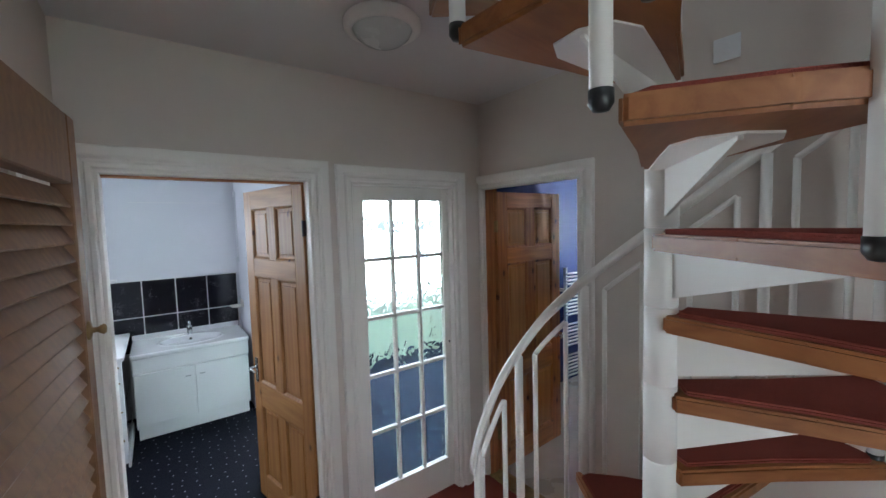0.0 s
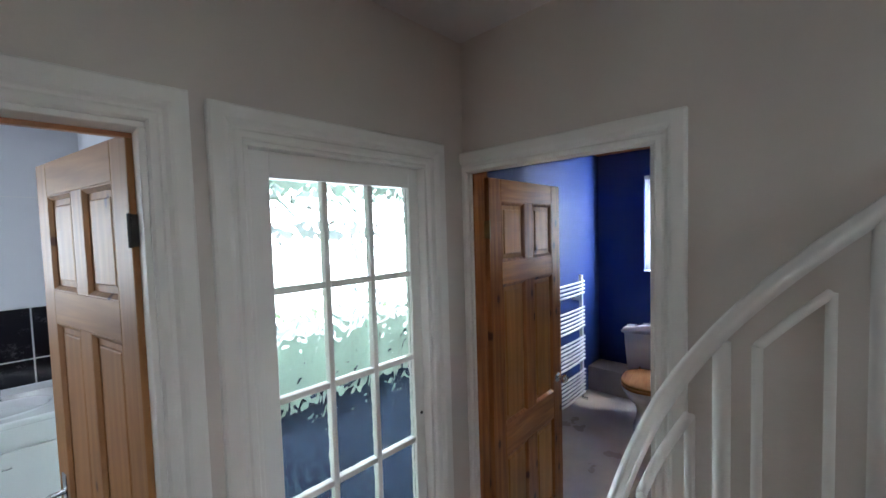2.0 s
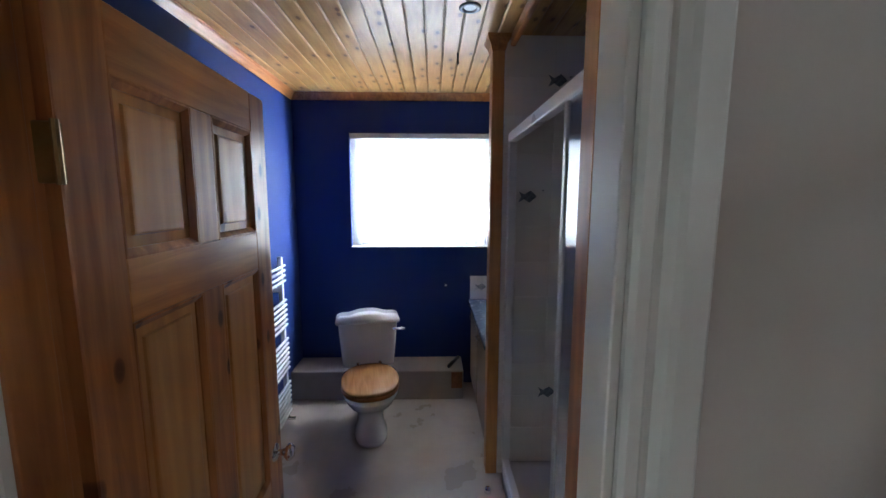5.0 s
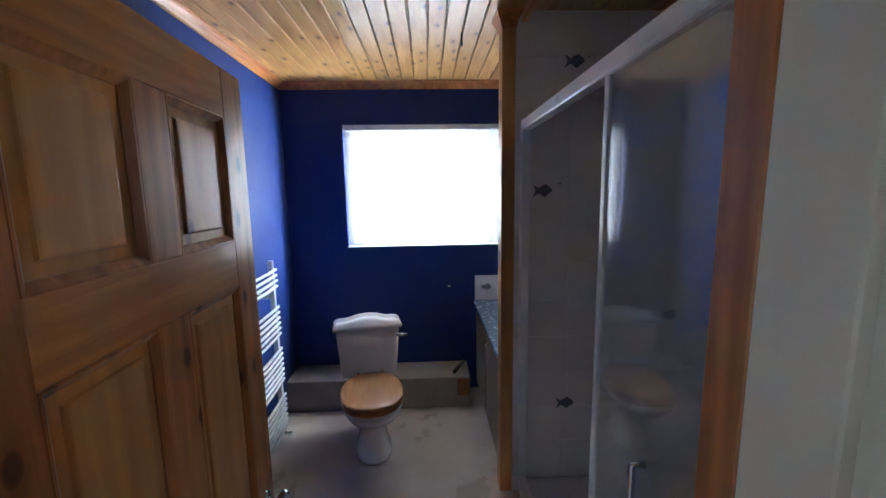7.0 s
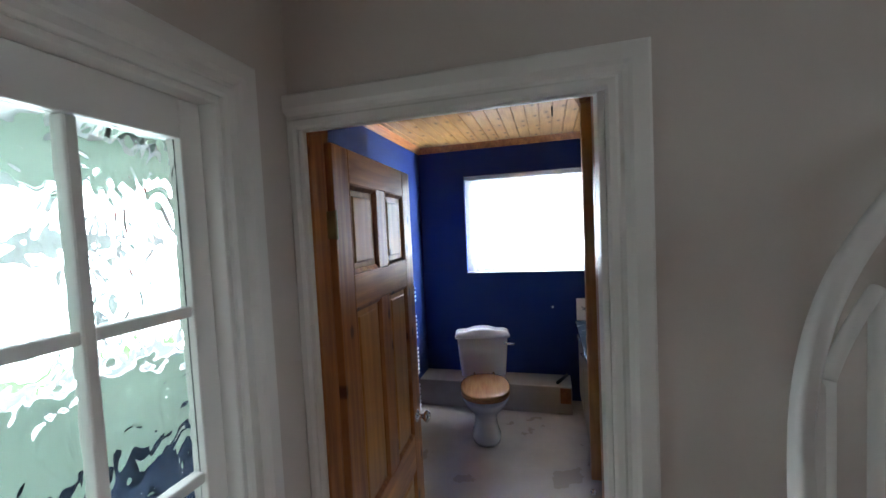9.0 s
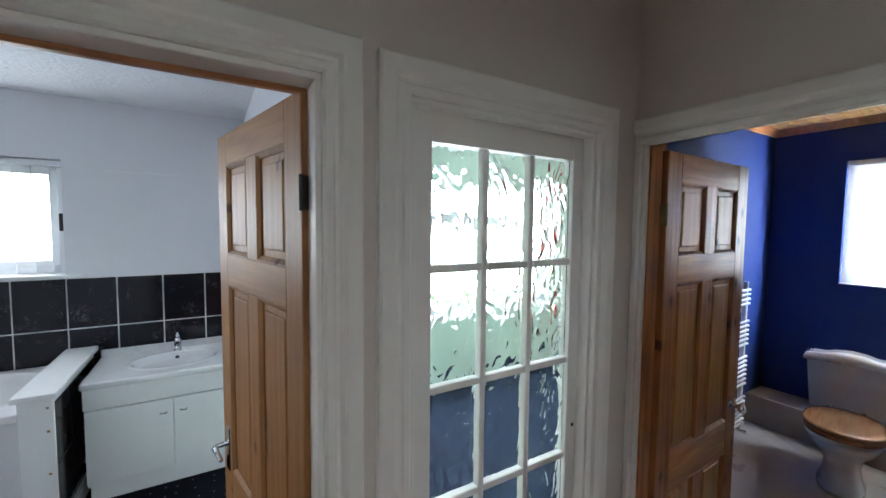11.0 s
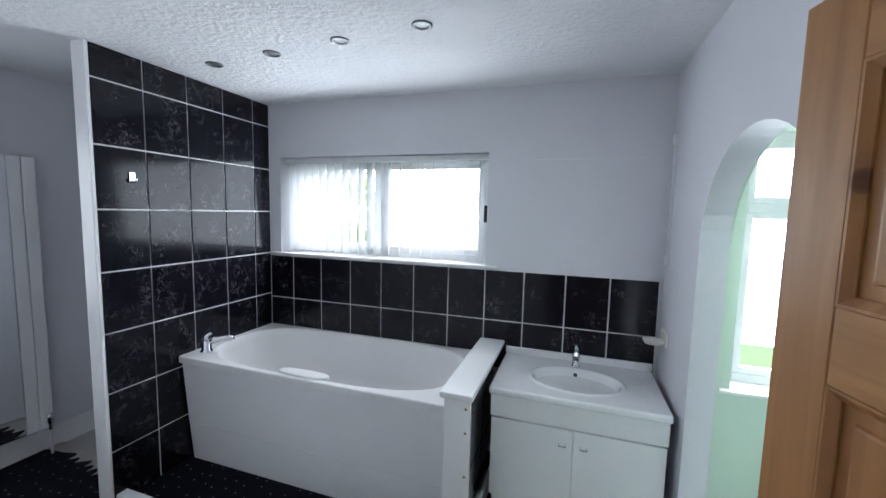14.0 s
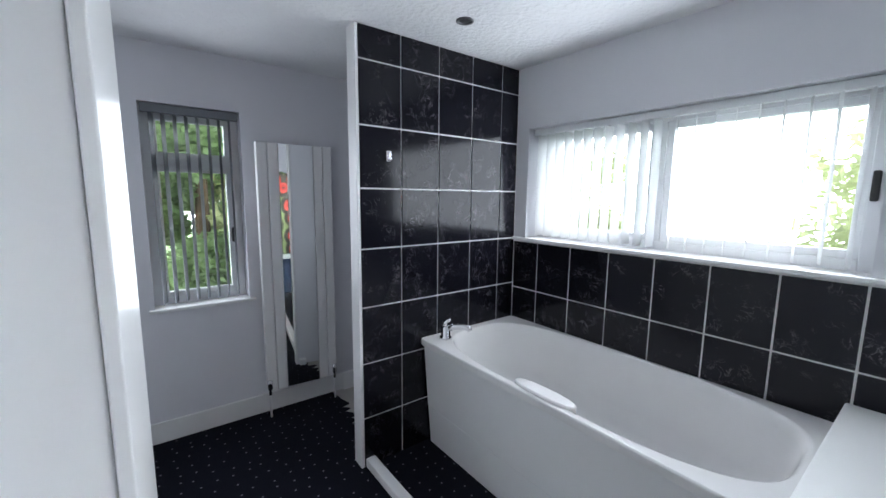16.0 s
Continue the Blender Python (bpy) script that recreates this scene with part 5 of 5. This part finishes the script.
sp = thing("spotlight", "recessed chrome spotlight in the pine ceiling", "spotlight", pose(4.52, 2.20, WC_C))
part("bezel", lathe([(0.05, 0), (0.05, -0.005), (0.042, -0.009), (0.03, -0.005), (0.028, 0.0)], 28), DULL, sp, "chrome ring", True)
part("bulb", lathe([(0.03, -0.002), (0.015, -0.004), (0, -0.004)], 24), FROST, sp, "dull glass lamp", True)
hkk = thing("ceiling_hook", "small black hook screwed into the ceiling", "hook", pose(5.08, 2.22, WC_C))
part("hook", tube([(0, 0, 0), (0, 0, -0.035), (0.012, 0, -0.05), (0.0, 0, -0.065), (-0.014, 0, -0.055)], 0.005, 8), BLACK, hkk, "", True)
ds = thing("door_stop", "small chrome floor door stop", "door stop", pose(4.66, 2.06, 0))
part("stop", lathe([(0, 0.03), (0.012, 0.03), (0.018, 0.02), (0.02, 0)], 16), CHROME, ds, "", True)

# ---- outside ----
struct("ground", box(-60, 60, -60, 60, -2.9, -2.8), GRASS, "lawn reaching into the distance", "ground")


b = bmesh.new()
loft([oval(0, 0, 58, 58, -2.8, 48), oval(0, 0, 58, 58, 32, 48)], b, cap_lo=False, cap_hi=False)
struct("backdrop", b, SKYSHEET, "bright overcast sky beyond the garden", "sky")


def shrub(name, x, y, h, spread, seed, material, count, label, leaf=1.0):
    r = random.Random(seed)
    s = thing(name, label, "tree", pose(x, y, -2.8))
    part("trunk", tube([(0, 0, 0), (0.05, 0.03, h * 0.4), (0.0, 0.1, h * 0.8)], [0.14, 0.10, 0.03], 8), BARK, s)
    b = bmesh.new()
    cl = [(r.uniform(-spread, spread) * 0.8, r.uniform(-spread, spread) * 0.8, r.uniform(h * 0.12, h), r.uniform(0.25, 0.55)) for _ in range(70)]
    for _ in range(count):
        cx_, cy_, cz_, cr = cl[r.randrange(len(cl))]
        d = Vector((r.gauss(0, 1), r.gauss(0, 1), r.gauss(0, 0.8))).normalized() * cr * r.uniform(0.5, 1.0)
        c = Vector((cx_, cy_, cz_)) + d
        a = Vector((r.gauss(0, 1), r.gauss(0, 1), r.gauss(0, 0.5))).normalized()
        e = a.orthogonal().normalized()
        L, W = leaf * r.uniform(0.06, 0.12), leaf * r.uniform(0.02, 0.04)
        b.faces.new([b.verts.new(c - a * L), b.verts.new(c + e * W), b.verts.new(c + a * L), b.verts.new(c - e * W)])
    tagged(part("crown", b, material, s), kind="stuff")


shrub("garden_tree", -4.7, 3.9, 8.0, 1.6, 1, LEAF, 62000, "leafy green tree close outside the window", 1.0)
shrub("garden_tree", -5.6, 5.4, 5.2, 1.7, 2, LEAF_P, 16000, "leafy green tree outside the window, haze put into its pale colour", 1.4)
shrub("garden_tree", -3.9, 10.2, 5.4, 1.1, 3, LEAF_P, 18000, "leafy green tree beyond the lawn, haze put into its pale colour")
shrub("garden_tree", 0.75, 10.3, 4.9, 0.8, 5, LEAF_P, 14000, "leafy green tree beyond the lawn, haze put into its pale colour")

# ---- bathroom tiles ----
struct("grout_wing", box(-0.882, -0.876, 4.315, YB, 0, BC), GROUT, "pale grout bed behind the wing wall tiles", "wall")
struct("grout_back", box(-0.876, XA - 0.02, YB - 0.006, YB, 0, 1.29), GROUT, "pale grout bed behind the wall tiles", "wall")
TILES = {}


def tile(parent, w, h, axis, u, z, base, out):
    key = (round(w, 3), round(h, 3), axis)
    if key not in TILES:
        g = 0.0045
        b = box(g, w - g, 0, 0.008, g, h - g, 0.0015, 1)
        if axis == "x":
            b.transform(Matrix.Rotation(radians(90), 4, "Z"))
        TILES[key] = b
        ob = part("tile", b, TILE, parent)
        TILES[key] = ob.data
    else:
        ob = new("tile", TILES[key])
        ob.parent = parent
    ob.location = (base, u, z) if axis == "x" else (u, base, z)


wing, back = bpy.data.objects["grout_wing"], bpy.data.objects["grout_back"]
WY = [4.315, 4.576, 4.842, 5.108, 5.374, YB - 0.008]
WZ = [0.0, 0.306, 0.640, 0.973, 1.307, 1.641, 1.975, 2.309, BC]
for i in range(5):
    for j in range(8):
        tile(wing, WY[i + 1] - WY[i], WZ[j + 1] - WZ[j], "x", WY[i], WZ[j], -0.868, 1)
BXS = [-0.866] + [0.138 + 0.2615 * k for k in range(-3, 8)]
BXS = [u for u in BXS if u < 1.96] + [XA - 0.022]
for i in range(len(BXS) - 1):
    for z0, z1 in ((0.615, 0.945), (0.945, 1.288)):
        tile(back, BXS[i + 1] - BXS[i], z1 - z0, "y", BXS[i], z0, YB - 0.014, -1)
for k in range(3):
    for z0, z1 in ((0.10, 0.42), (0.42, 0.75)):
        y0 = 4.70 + 0.265 * k
        w_ = min(0.265, YB - 0.02 - y0)
        tile(hw, w_, z1 - z0, "x", y0, z0, 1.053, 1)

CT = {}
for zi in range(12):
    for yi in range(4):
        y0, z0 = 0.905 + 0.27 * yi, 0.10 + 0.2 * zi
        w_, h_ = min(0.27, 1.983 - y0), min(0.2, WC_C - 0.005 - z0)
        key = (round(w_, 3), round(h_, 3))
        if key not in CT:
            ob = part("tile", box(-0.005, 0.0, 0.0015, w_ - 0.0015, 0.0015, h_ - 0.0015, 0.001, 1), CREAM_TILE, bpy.data.objects["wall_shower_partition"])
            CT[key] = ob.data
        else:
            ob = new("tile", CT[key])
            ob.parent = bpy.data.objects["wall_shower_partition"]
        ob.location = (4.815, y0, z0)
